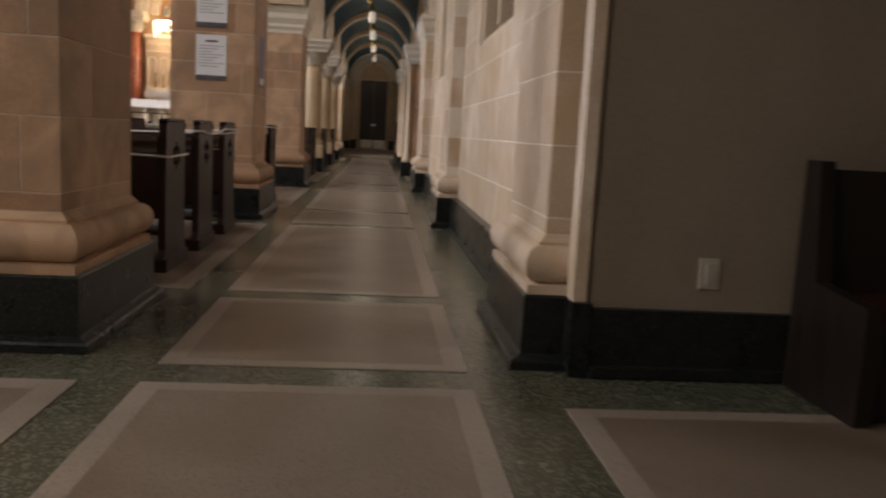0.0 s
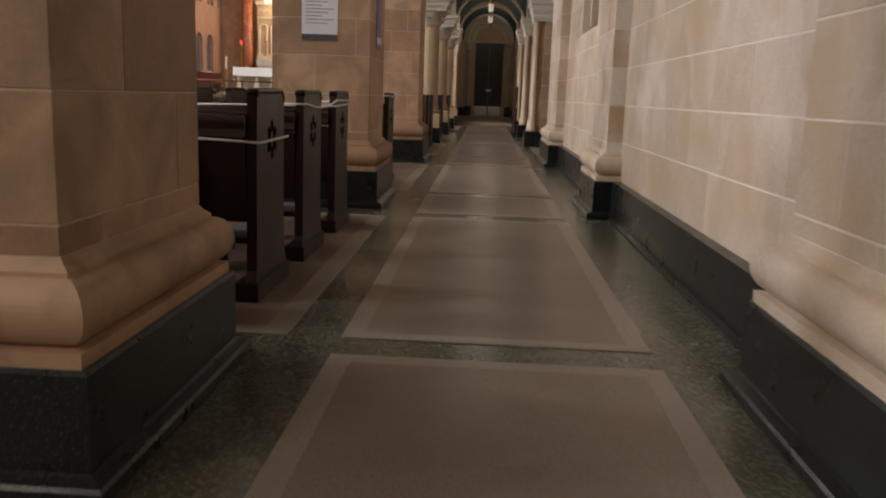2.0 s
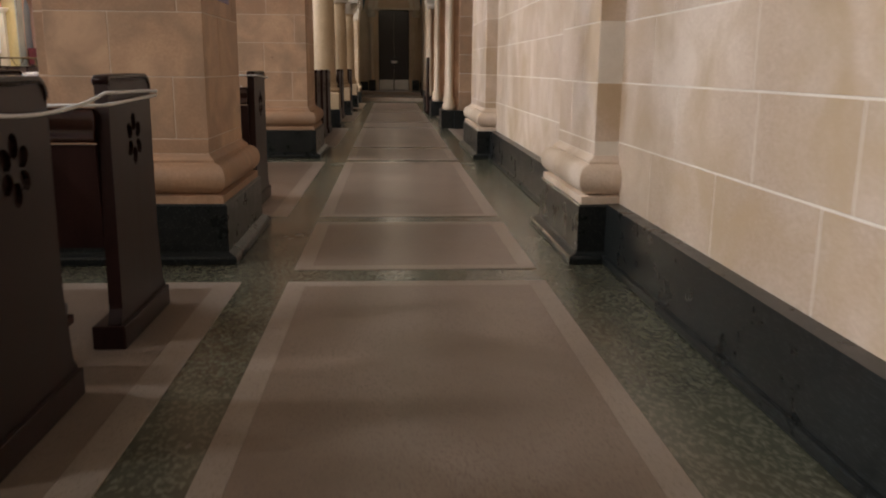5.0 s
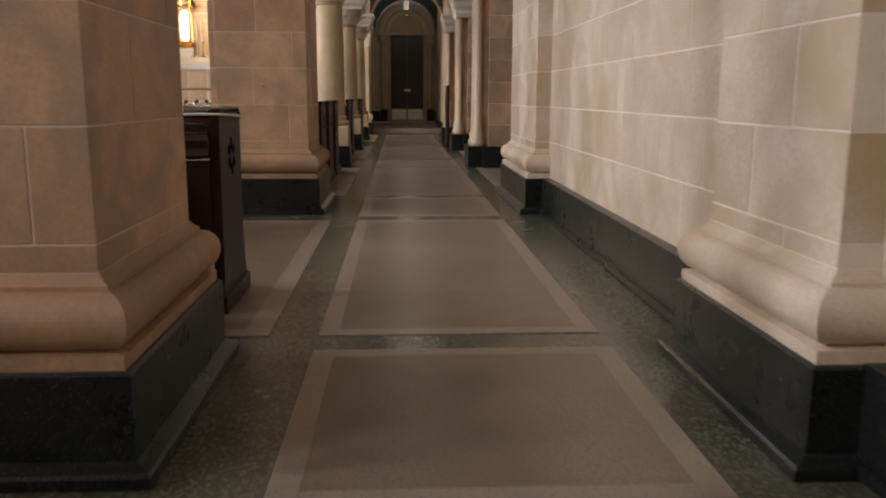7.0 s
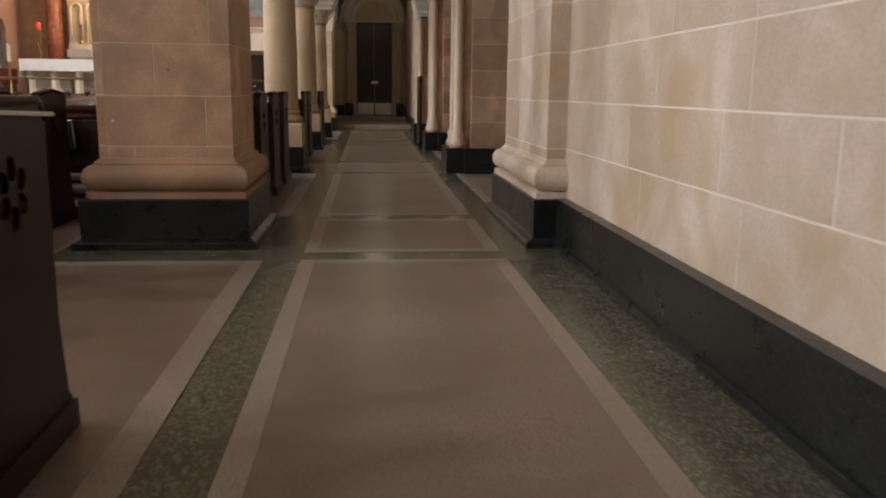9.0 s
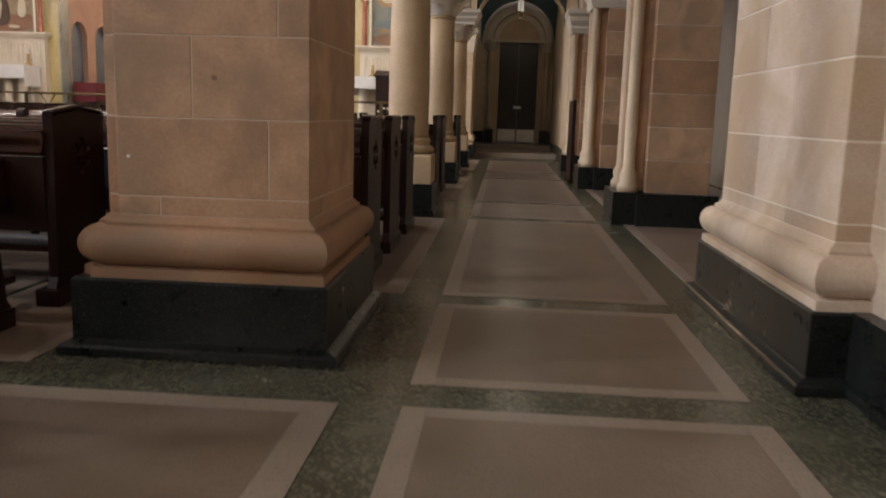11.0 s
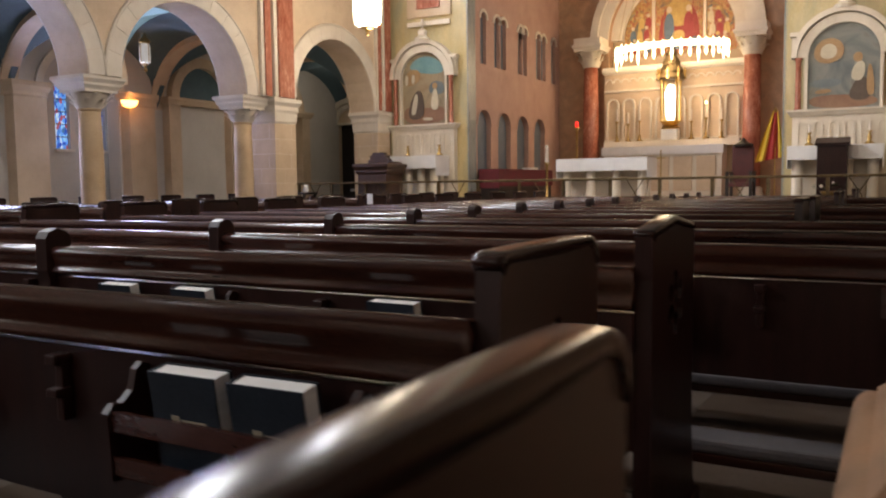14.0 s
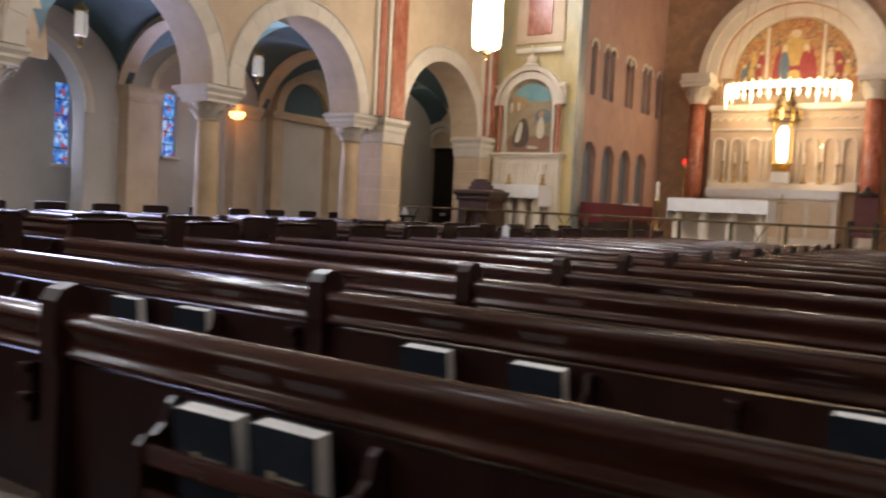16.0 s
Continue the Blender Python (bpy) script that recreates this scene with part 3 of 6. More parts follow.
def aisle_wall(name, y0, y1, window):
    """Wall between two pilasters: mortar core, dressed blocks, dark skirting, a window high up."""
    bm = bmesh.new()
    wa, wb, wz = window
    box(bm, XW + 0.0015, XW + 0.5, y0, y1, 0, wz)
    box(bm, XW + 0.0015, XW + 0.5, y0, wa, wz, 3.1)
    box(bm, XW + 0.0015, XW + 0.5, wb, y1, wz, 3.1)
    box(bm, XW + 0.0015, XW + 0.5, y0, y1, 3.1, 4.4)
    wall = setting(name, bm, MORTAR, "pale tan ashlar stone aisle wall with light joints", "wall")
    rnd = random.Random(int(y0 * 10))
    zs = [0.30, 0.615, 0.915, 1.215, 1.515, 1.815, 2.115, 2.415, 2.715, 3.02]
    for k, (za, zb) in enumerate(zip(zs, zs[1:])):
        y = y0
        step = rnd.choice((0.45, 0.7, 0.95))
        while y < y1 - 1e-6:
            e = min(y + step, y1)
            if y1 - e < 0.25:
                e = y1
            cuts = [(y, e)]
            if zb > wz + 0.01:
                cuts = [(a, b) for a, b in ((y, min(e, wa)), (max(y, wb), e)) if b - a > 0.06]
                low = (max(y, wa), min(e, wb))
                if za < wz - 0.02 and low[1] - low[0] > 0.06:
                    lay(wall, XW, XW + 0.06, low[0] + 0.003, low[1] - 0.003, za + 0.003, wz - 0.003, WALLSTONE)
            for a, b in cuts:
                lay(wall, XW, XW + 0.06, a + 0.003, b - 0.003, za + 0.003, zb - 0.003, WALLSTONE)
            y = e
            step = rnd.choice((0.6, 0.75, 0.9, 1.05))
    bm = boxes((1.35, XW + 0.01, y0, y1, 0.045, 0.305))
    box(bm, 1.33, XW + 0.01, y0, y1, 0, 0.045, 0.010)
    sk = setting("baseboard", bm, BASALT, "polished dark green marble skirting along the wall", "baseboard")
    win = setting("window_aisle", boxes((XW + 0.16, XW + 0.18, wa, wb, wz, 3.1)), CLEARGLASS, "leaded aisle window with pale grey panes", "window")
    bm = bmesh.new()
    for a, b, e, f in ((wa, wa + 0.07, wz, 3.1), (wb - 0.07, wb, wz, 3.1), (wa + 0.07, wb - 0.07, wz, wz + 0.05), (wa + 0.07, wb - 0.07, 3.02, 3.1), ((wa + wb) / 2 - 0.045, (wa + wb) / 2 + 0.045, wz + 0.08, 3.02)):
        box(bm, XW + 0.03, XW + 0.16, a, b, e, f, 0.008)
    part("window_frame", bm, LIME, win)
    bm = bmesh.new()
    for k in range(1, 8):
        y = wa + (wb - wa) * k / 8
        box(bm, XW + 0.150, XW + 0.158, y - 0.005, y + 0.005, wz + 0.08, 3.02)
    for k in range(1, 7):
        z = wz + (3.1 - wz) * k / 7
        box(bm, XW + 0.142, XW + 0.150, wa + 0.07, wb - 0.07, z - 0.005, z + 0.005)
    part("lead_bars", bm, INK, win)
    return wall


aisle_wall("wall_aisle_a", 4.69 - 0.09, 8.65 + 0.09, (5.75, 7.55, 1.70))
aisle_wall("wall_aisle_b", 9.74 - 0.09, 13.67 + 0.09, (10.8, 12.6, 1.70))

# widened part of the aisle near the entrance
bm = boxes((1.44, 6.0, 3.53, 3.9, 0, 4.4), (5.7, 6.0, -5.0, 3.53, 0, 4.4))
setting("wall_porch", bm, DRABWALL, "plain brown painted wall in the shaded porch", "wall")
bm = boxes((1.46, 5.7, 3.49, 3.53, 0.05, 0.28))
box(bm, 1.46, 5.7, 3.47, 3.53, 0.0, 0.05, 0.008)
setting("baseboard_porch", bm, BASALT, "polished dark marble skirting in the porch", "baseboard")
th = thing("wall_end_pier", "narrow tan stone pier at the corner of the porch wall", "pier")
part("plinth", boxes((1.375, 1.455, 3.485, 3.60, 0, 0.30)), BASALT, th)
part("core", boxes((1.378, 1.437, 3.508, 3.62, 0.30, 2.8), bevel=0.006), WALLSTONE, th)

# side chapels past the third pilaster
setting("wall_chapel", boxes((3.3, 3.6, 15.0, 33.5, 0, 4.4), (1.6, 3.3, 14.9, 15.3, 0, 4.4)), DRABWALL, "plain brown plastered rear wall of the side chapel", "wall")


def chapel_pier(y0, y1):
    th = thing("chapel_pier", "tan stone pier with slender pale pilaster on dark plinth", "pier", "piers of the side chapels")
    part("plinth", boxes((1.30, 2.03, y0, y1, 0, 0.30), (1.09, 1.30, y0 + 0.08, y1 - 0.08, 0, 0.30)), BASALT, th)
    part("core", boxes((1.385, 1.945, y0 + 0.085, y1 - 0.085, 0.30, 2.5)), MORTAR, th)
    for k in range(7):
        za = 0.303 + 0.302 * k
        c = (y0 + y1) / 2 + (0.12, -0.12)[k % 2]
        lay(th, 1.38, 1.95, y0 + 0.08, c - 0.003, za, za + 0.297, SAND)
        lay(th, 1.38, 1.95, c + 0.003, y1 - 0.08, za, za + 0.297, SAND)
    ym = (y0 + y1) / 2
    part("pilaster_back", boxes((1.27, 1.38, y0 + 0.22, y1 - 0.22, 0.30, 2.45), bevel=0.008), SAND, th)
    for q in (y0 + 0.20, y1 - 0.20):
        part("slim_shaft", lathe(bmesh.new(), [(0.10, 0.30), (0.10, 0.36), (0.075, 0.40), (0.085, 0.46), (0.055, 0.52), (0.052, 2.40), (0.08, 2.45)], 1.235, q, 14), LIME, th, "slender round stone shaft", True)
    part("impost", moulding(bmesh.new(), 1.17, 1.95, y0 + 0.08, y1 - 0.08, [(0, 2.42), (0.03, 2.50), (0.02, 2.54), (0.06, 2.62), (0.07, 2.70), (0.10, 2.75), (0.10, 2.818)]), WHITESTONE, th)


for y in (18.25, 21.95, 25.4):
    chapel_pier(y, y + 0.85)
bm = boxes((1.3, 1.8, 26.2, 33.5, 0, 4.4))
setting("wall_aisle_c", bm, LIME, "cream stone aisle wall near the end door", "wall")
setting("baseboard_c", boxes((1.26, 1.30, 26.25, 33.5, 0, 0.29)), BASALT, "dark marble skirting near the end door", "baseboard")
bm = bmesh.new()
for a, b in ((15.44, 18.33), (19.02, 22.03), (22.72, 25.48)):
    c, r = (a + b) / 2, (b - a) / 2
    prism(bm, [(a, SPRING)] + arc(c, SPRING, r)[1:-1] + [(b, SPRING), (b, 4.4), (a, 4.4)], "x", 1.32, 1.85)
for a, b in ((18.33, 19.02), (22.03, 22.72), (25.48, 26.2)):
    box(bm, 1.32, 1.85, a, b, SPRING, 4.4)
box(bm, 1.42, 1.85, 13.67, 15.44, 2.4, 4.4)
setting("wall_chapel_arches", bm, LIME, "cream stone wall with arches into the side chapels", "wall")


# vaults
def groin(x0, x1, y0, y1, rise, name, n=20, base=SPRING):
    xc, yc, hx, hy = (x0 + x1) / 2, (y0 + y1) / 2, (x1 - x0) / 2, (y1 - y0) / 2
    bm = bmesh.new()
    rows = []
    for i in range(n + 1):
        row = []
        for j in range(n + 1):
            x, y = x0 + (x1 - x0) * i / n, y0 + (y1 - y0) * j / n
            h = max(math.sqrt(max(0, 1 - ((x - xc) / hx) ** 2)), math.sqrt(max(0, 1 - ((y - yc) / hy) ** 2)))
            row.append(bm.verts.new((x, y, base + 0.02 + rise * h)))
        rows.append(row)
    for i in range(n):
        for j in range(n):
            bm.faces.new((rows[i][j], rows[i + 1][j], rows[i + 1][j + 1], rows[i][j + 1]))
    return setting(name, bm, BLUE, "dusky blue painted groin vault over the aisle", "ceiling", True)


def rib(x0, x1, y, w, rise, name="transverse_rib", base=SPRING):
    c, r = (x0 + x1) / 2, (x1 - x0) / 2
    n = 24
    inner = [(c - r * math.cos(math.pi * k / n), base + (rise - 0.10) * math.sin(math.pi * k / n)) for k in range(n + 1)]
    outer = [(c - (r + 0.02) * math.cos(math.pi * k / n), base + (rise + 0.09) * math.sin(math.pi * k / n)) for k in range(n + 1)]
    bm = bmesh.new()
    strip(bm, [[(a[0], y - w / 2, a[1]), (a[0], y + w / 2, a[1]), (b[0], y + w / 2, b[1]), (b[0], y - w / 2, b[1])] for a, b in zip(inner, outer)])
    return setting(name, bm, LIME, "cream stone rib across the aisle vault", "rib")


MARKS = (-0.9, 4.15, 9.2, 14.3, 18.7, 22.4, 26.1, 29.6, 33.4)
for k, (a, b) in enumerate(zip(MARKS, MARKS[1:])):
    groin(-0.68, 1.32, a, b, 1.15, "ceiling_vault")
    groin(-16.9, -13.70, a, b, 1.55, "ceiling_vault_west", 20, SPRING_W)
    rib(-0.68, 1.32, a, 0.42, 1.15)
    rib(-16.9, -13.70, a, 0.36, 1.55, "transverse_rib", SPRING_W)
setting("ceiling_porch", boxes((1.3, 6.0, -5.0, 3.9, 4.0, 4.2), (-0.7, 1.3, -5.0, -0.9, 4.0, 4.2), (1.32, 3.6, 3.9, 33.5, 4.4, 4.6)), PLASTER, "plain porch and chapel ceiling", "ceiling")

# end walls of the aisles with doors


def rounded(pts, rounds=2):
    """A smooth outline through the corners of a polygon."""
    for _ in range(rounds):
        out = []
        for (ax, ay), (bx, by) in zip(pts, pts[1:] + pts[:1]):
            out += [(ax * 0.75 + bx * 0.25, ay * 0.75 + by * 0.25), (ax * 0.25 + bx * 0.75, ay * 0.25 + by * 0.75)]
        pts = out
    return pts


LAND = 0.22  # two low steps lead up to the end door
for k, y in enumerate((29.6, 32.2)):
    setting("step", boxes((-0.66, 1.25, y, 33.5, 0.11 * k, 0.11 * k + 0.11), bevel=0.006), BORDER, "low pale stone step across the aisle", "step")


def end_wall(name, x0, x1, xa, xb, y, ztop, base=0.0):
    bm = boxes((x0, xa, y, y + 0.4, 0, 4.6), (xb, x1, y, y + 0.4, 0, 4.6), (xa, xb, y, y + 0.4, ztop, 4.6))
    wall = setting(name, bm, LIME, "cream stone end wall of the aisle round a door", "wall")
    c, r = (xa + xb) / 2, (xb - xa) / 2 + 0.02
    for rr, w, d in ((r, 0.13, 0.10), (r + 0.16, 0.16, 0.16)):
        q = bmesh.new()
        prism(q, arc(c, ztop + 0.06, rr + w, 24) + arc(c, ztop + 0.06, rr, 24, 0.0, math.pi), "y", y - d, y)
        part("arch_moulding", q, WHITESTONE, wall, "", False)
    part("lintel", boxes((xa - 0.35, xb + 0.35, y - 0.08, y, ztop, ztop + 0.06)), WHITESTONE, wall)
    for sx in (xa - 0.22, xb + 0.22):
        q = bmesh.new()
        lathe(q, [(0.085, base + 0.36), (0.075, base + 0.44), (0.07, ztop - 0.25)], sx, y - 0.10, 14)
        part("jamb_shaft", q, LIME, wall, "", True)
        q = bmesh.new()
        capital_leaves(q, sx, y - 0.10, ztop - 0.25, ztop, 0.07, 0.14)
        part("jamb_capital", q, WHITESTONE, wall, "", True)
        part("jamb_base", boxes((sx - 0.12, sx + 0.12, y - 0.22, y, base, base + 0.36)), BASALT, wall)
    part("skirting", boxes((x0, xa - 0.36, y - 0.04, y, base, base + 0.30), (xb + 0.36, x1, y - 0.04, y, base, base + 0.30)), BASALT, wall)
    return wall


def door(name, xa, xb, y, z1, label, base=0.0):
    th = tagged(new(name), label, "door", "", "structure")
    m = (xa + xb) / 2
    for a, b in ((xa + 0.005, m - 0.003), (m + 0.003, xb - 0.005)):
        leaf = part("door_leaf", boxes((a, b, y, y + 0.05, base + 0.02, z1 - 0.005)), DOORWOOD, th)
        for k, (za, zb) in enumerate(((base + 0.45, base + 1.15), (base + 1.35, base + 1.95), (base + 2.02, z1 - 0.12))):
            part("panel", boxes((a + 0.09, b - 0.09, y - 0.015, y, za, zb), bevel=0.008), DOORWOOD, leaf)
        part("kick_plate", boxes((a + 0.02, b - 0.02, y - 0.006, y, base + 0.03, base + 0.37)), STEEL, leaf, "scuffed steel kick plate")
    part("push_sign", boxes((m - 0.09, m + 0.11, y - 0.022, y - 0.016, base + 0.93, base + 1.01)), PAPER, th, "small white notice")
    return th


end_wall("wall_north_east_aisle", -0.9, 1.35, -0.17, 0.89, 33.5, 2.92, LAND)
door("door_1", -0.17, 0.89, 33.62, 2.92, "dark brown wooden double door with steel kick plates", LAND)
end_wall("wall_north_west_aisle", -17.4, -13.6, -16.88, -16.08, 33.3, 3.00)
door("door_2", -16.88, -16.08, 33.42, 3.00, "dark wooden door under a round arch across the church")
setting("wall_behind_doors", boxes((-18.0, -11.2, 34.6, 34.8, 0, 5), (-3.2, 3.0, 34.6, 34.8, 0, 5)), PLASTER, "plain wall behind the aisle doors", "wall")

# west aisle outer wall with deep window bays
bm = bmesh.new()
BAYS = ((18.8, 21.56, 2.63), (23.1, 25.0, 3.10))
box(bm, -17.3, -16.9, -5.0, 18.8, 0, 4.6)
box(bm, -17.3, -16.9, 21.56, 23.1, 0, 4.6)
box(bm, -17.3, -16.9, 25.0, 33.3, 0, 4.6)
for a, b, zs in BAYS:
    c, r = (a + b) / 2, (b - a) / 2
    prism(bm, [(a, zs)] + arc(c, zs, r)[1:-1] + [(b, zs), (b, 4.6), (a, 4.6)], "x", -17.3, -16.9)
wall = setting("wall_west_aisle", bm, WHITEPLASTER, "white plastered aisle wall with deep arched window bays", "wall")
for a, b, zs in BAYS:
    c, r = (a + b) / 2, (b - a) / 2
    part("bay_arch", prism(bmesh.new(), arc(c, zs, r + 0.16, 24) + arc(c, zs, r, 24, 0.0, math.pi), "x", -16.9, -16.84), WHITESTONE, wall)
PANES = ((20.1, 20.44, 1.65, 3.25), (21.68, 22.03, 1.65, 3.27), (24.25, 24.62, 2.0, 3.42), (25.22, 25.58, 2.0, 3.42))
bm = bmesh.new()
y = 17.8
for a, b, za, zb in PANES:
    box(bm, -18.3, -18.1, y, a, 0, 4.6)
    box(bm, -18.3, -18.1, a, b, 0, za)
    box(bm, -18.3, -18.1, a, b, zb, 4.6)
    y = b
box(bm, -18.3, -18.1, y, 26.6, 0, 4.6)
setting("wall_window_bays", bm, WHITEPLASTER, "white plastered back wall of the window bays", "wall")
setting("wall_bay_sides", boxes((-18.1, -17.3, 18.2, 18.5, 0, 4.6), (-18.1, -17.3, 22.50, 22.75, 0, 4.6), (-18.1, -17.3, 26.0, 26.3, 0, 4.6), (-18.1, -17.3, 18.2, 26.3, 4.6, 4.8)), WHITEPLASTER, "white plastered sides of the window bays", "wall")
for a, b, za, zb in PANES:
    w = setting("window_stained", boxes((-18.22, -18.20, a, b, za, zb)), STAINED, "narrow blue stained glass window with lead bars", "window")
    bm = bmesh.new()
    for k in range(1, 5):
        z = za + (zb - za) * k / 5
        box(bm, -18.20, -18.185, a, b, z - 0.012, z + 0.012)
    part("lead_bars", bm, INK, w)
    part("window_sill", boxes((-18.2, -18.0, a - 0.05, b + 0.05, za - 0.06, za)), WHITESTONE, w)


def wall_niche(y0, y1):
    """A shallow arched field on the west aisle wall, blue at its head."""
    c, r = (y0 + y1) / 2, (y1 - y0) / 2
    th = setting("niche_arch", prism(bmesh.new(), arc(c, 3.25, r, 20) + arc(c, 3.25, r - 0.24, 20, 0.0, math.pi), "x", -16.9, -16.72), LIME, "cream stone blind arch on the aisle wall", "arch")
    part("tympanum", prism(bmesh.new(), arc(c, 3.25, r - 0.24, 20), "x", -16.9, -16.88), BLUE, th, "dusky blue painted arch head")
    part("ledge", moulding(bmesh.new(), -16.9, -16.62, y0 - 0.2, y1 + 0.2, [(0, 3.08), (0.02, 3.14), (0.05, 3.20), (0.05, 3.25)]), LIME, th)
    part("side_pier", boxes((-16.9, -16.66, y0 - 0.15, y0 + 0.2, 0, 3.08)), LIME, th)
    part("side_pier", boxes((-16.9, -16.66, y1 - 0.2, y1 + 0.15, 0, 3.08)), LIME, th)


for a, b in ((26.4, 28.5), (29.4, 31.4)):
    wall_niche(a, b)
for y in (18.3, 22.65, 25.4):
    th = thing("wall_pilaster", "cream stone pilaster with moulded ledge on the aisle wall", "pilaster", "west aisle pilasters")
    part("shaft", boxes((-16.9, -16.6, y - 0.36, y + 0.36, 0, 2.92)), LIME, th)
    part("cap", moulding(bmesh.new(), -16.9, -16.6, y - 0.35, y + 0.35, [(0, 2.92), (0.03, 2.96), (0.03, 3.02), (0.08, 3.14), (0.08, 3.24)]), LIME, th)

# tall strips of red marble on the nave wall
for y0, y1 in ((25.28, 26.28), (29.5, 30.1)):
    th = thing("marble_strip", "tall red and white marble strips on the nave wall", "wall panel", "marble strips")
    w = y1 - y0
    part("backing", boxes((-12.98, -12.90, y0, y1, SPRING_W + 0.005, 9.0)), WHITESTONE, th)
    part("red_panel", boxes((-12.90, -12.86, y0 + 0.08 * w, y0 + 0.26 * w, SPRING_W + 0.02, 9.0), bevel=0.008), REDMARBLE, th)
    part("red_panel", boxes((-12.90, -12.84, y0 + 0.48 * w, y0 + 0.95 * w, SPRING_W + 0.02, 9.0), bevel=0.008), REDMARBLE, th)
    part("white_rib", boxes((-12.90, -12.82, y0 + 0.30 * w, y0 + 0.40 * w, SPRING_W + 0.02, 9.0), bevel=0.01), WHITESTONE, th)

RECESS = mottled("blue_grey_marble", (0.095, 0.118, 0.145), (0.18, 0.21, 0.245), 1.6, 20, 0.45, 0.04)

# sanctuary: platform, flanking walls, chancel
PLAT = 0.54
bm = boxes((-12.9, -1.5, 28.9, 30.2, 0, PLAT), (-10.75, -3.55, 30.2, 36.4, 0, PLAT))
box(bm, -12.9, -1.5, 28.6, 28.9, 0, 0.36)
box(bm, -12.9, -1.5, 28.3, 28.6, 0, 0.18)
setting("sanctuary_platform", bm, BORDER, "pale terrazzo sanctuary platform with three steps", "platform")
setting("wall_flank_west", boxes((-13.6, -10.75, 30.2, 30.6, 0, 10)), YELLOW, "yellow marble faced wall beside the chancel", "wall")
setting("wall_flank_east", boxes((-3.55, -0.7, 30.2, 30.6, 0, 10)), YELLOW, "yellow marble faced wall beside the chancel", "wall")
bm = bmesh.new()
prism(bm, [(-10.75, 7.6)] + arc(AXIS, 7.6, 3.6, 28)[1:-1] + [(-3.55, 7.6), (-3.55, 11.4), (-10.75, 11.4)], "y", 30.2, 30.6)
setting("wall_chancel_arch", bm, LIME, "cream stone wall over the chancel arch", "wall")
setting("ceiling_chancel", boxes((-11.2, -3.1, 30.6, 36.8, 11.0, 11.3)), PLASTER, "plain chancel ceiling", "ceiling")
for s, nm in ((-1, "west"), (1, "east")):
    xa, xb = (-11.15, -10.75) if s < 0 else (-3.55, -3.28)
    bm = bmesh.new()
    lows = [30.74 + 1.22 * k for k in range(4)]
    ups = [30.95, 31.75, 32.15, 33.28, 33.55, 34.55, 34.95, 35.75]
    ya = 30.6
    for k, y in enumerate(lows):
        box(bm, xa, xb, ya, y, PLAT, 3.28)
        prism(bm, [(y, 2.58)] + arc(y + 0.4, 2.58, 0.4, 12)[1:-1] + [(y + 0.8, 2.58), (y + 0.8, 3.28), (y, 3.28)], "x", xa, xb)
        box(bm, xa, xb, y, y + 0.8, PLAT, 1.42)
        ya = y + 0.8
    box(bm, xa, xb, ya, 36.4, PLAT, 3.28)
    box(bm, xa, xb, 30.6, 36.4, 3.28, 4.12)
    ya = 30.6
    for y in ups:
        box(bm, xa, xb, ya, y, 4.12, 5.75)
        prism(bm, [(y, 5.1)] + arc(y + 0.17, 5.25, 0.17, 10)[1:-1] + [(y + 0.34, 5.1), (y + 0.34, 5.75), (y, 5.75)], "x", xa, xb)
        ya = y + 0.34
    box(bm, xa, xb, ya, 36.4, 4.12, 5.75)
    box(bm, xa, xb, 30.6, 36.4, 5.75, 11.0)
    w = setting("wall_chancel_" + nm, bm, PINK, "pink brick chancel wall with rows of arched recesses", "wall")
    f = xb if s < 0 else xa
    part("marble_corner", boxes((f - 0.03, f + 0.03, 30.2, 30.62, PLAT, 10)), GREYMARBLE, w)
    for y in lows:
        bm = bmesh.new()
        prism(bm, arc(y + 0.4, 2.58, 0.44, 14) + arc(y + 0.4, 2.58, 0.4, 14, 0.0, math.pi), "x", f - 0.015, f + 0.015)
        part("arch_trim", bm, PINK, w)
        d = f - s * -0.16
        part("recess_panel", boxes((d - 0.02, d + 0.02, y, y + 0.8, 1.42, 2.99)), RECESS, w, "blue-grey marble panel in an arched recess")
    for y in ups:
        bm = bmesh.new()
        prism(bm, arc(y + 0.17, 5.25, 0.25, 10) + arc(y + 0.17, 5.25, 0.17, 10, 0.0, math.pi), "x", f - 0.03, f + 0.03)
        part("arch_trim", bm, WHITESTONE, w)
        d = f - s * -0.12
        part("recess_panel", boxes((d - 0.02, d + 0.02, y, y + 0.34, 4.12, 5.43)), RECESS, w)
    # dark sheet behind the recesses, its colour standing in for shade in the openings
    setting("shade_sheet_chancel", boxes((xa - 0.12, xa - 0.02, 30.6, 36.4, 0, 7) if s < 0 else (xb + 0.02, xb + 0.12, 30.6, 36.4, 0, 7)), SHADEGREY, "dark sheet put in as shade behind the chancel openings", "wall")

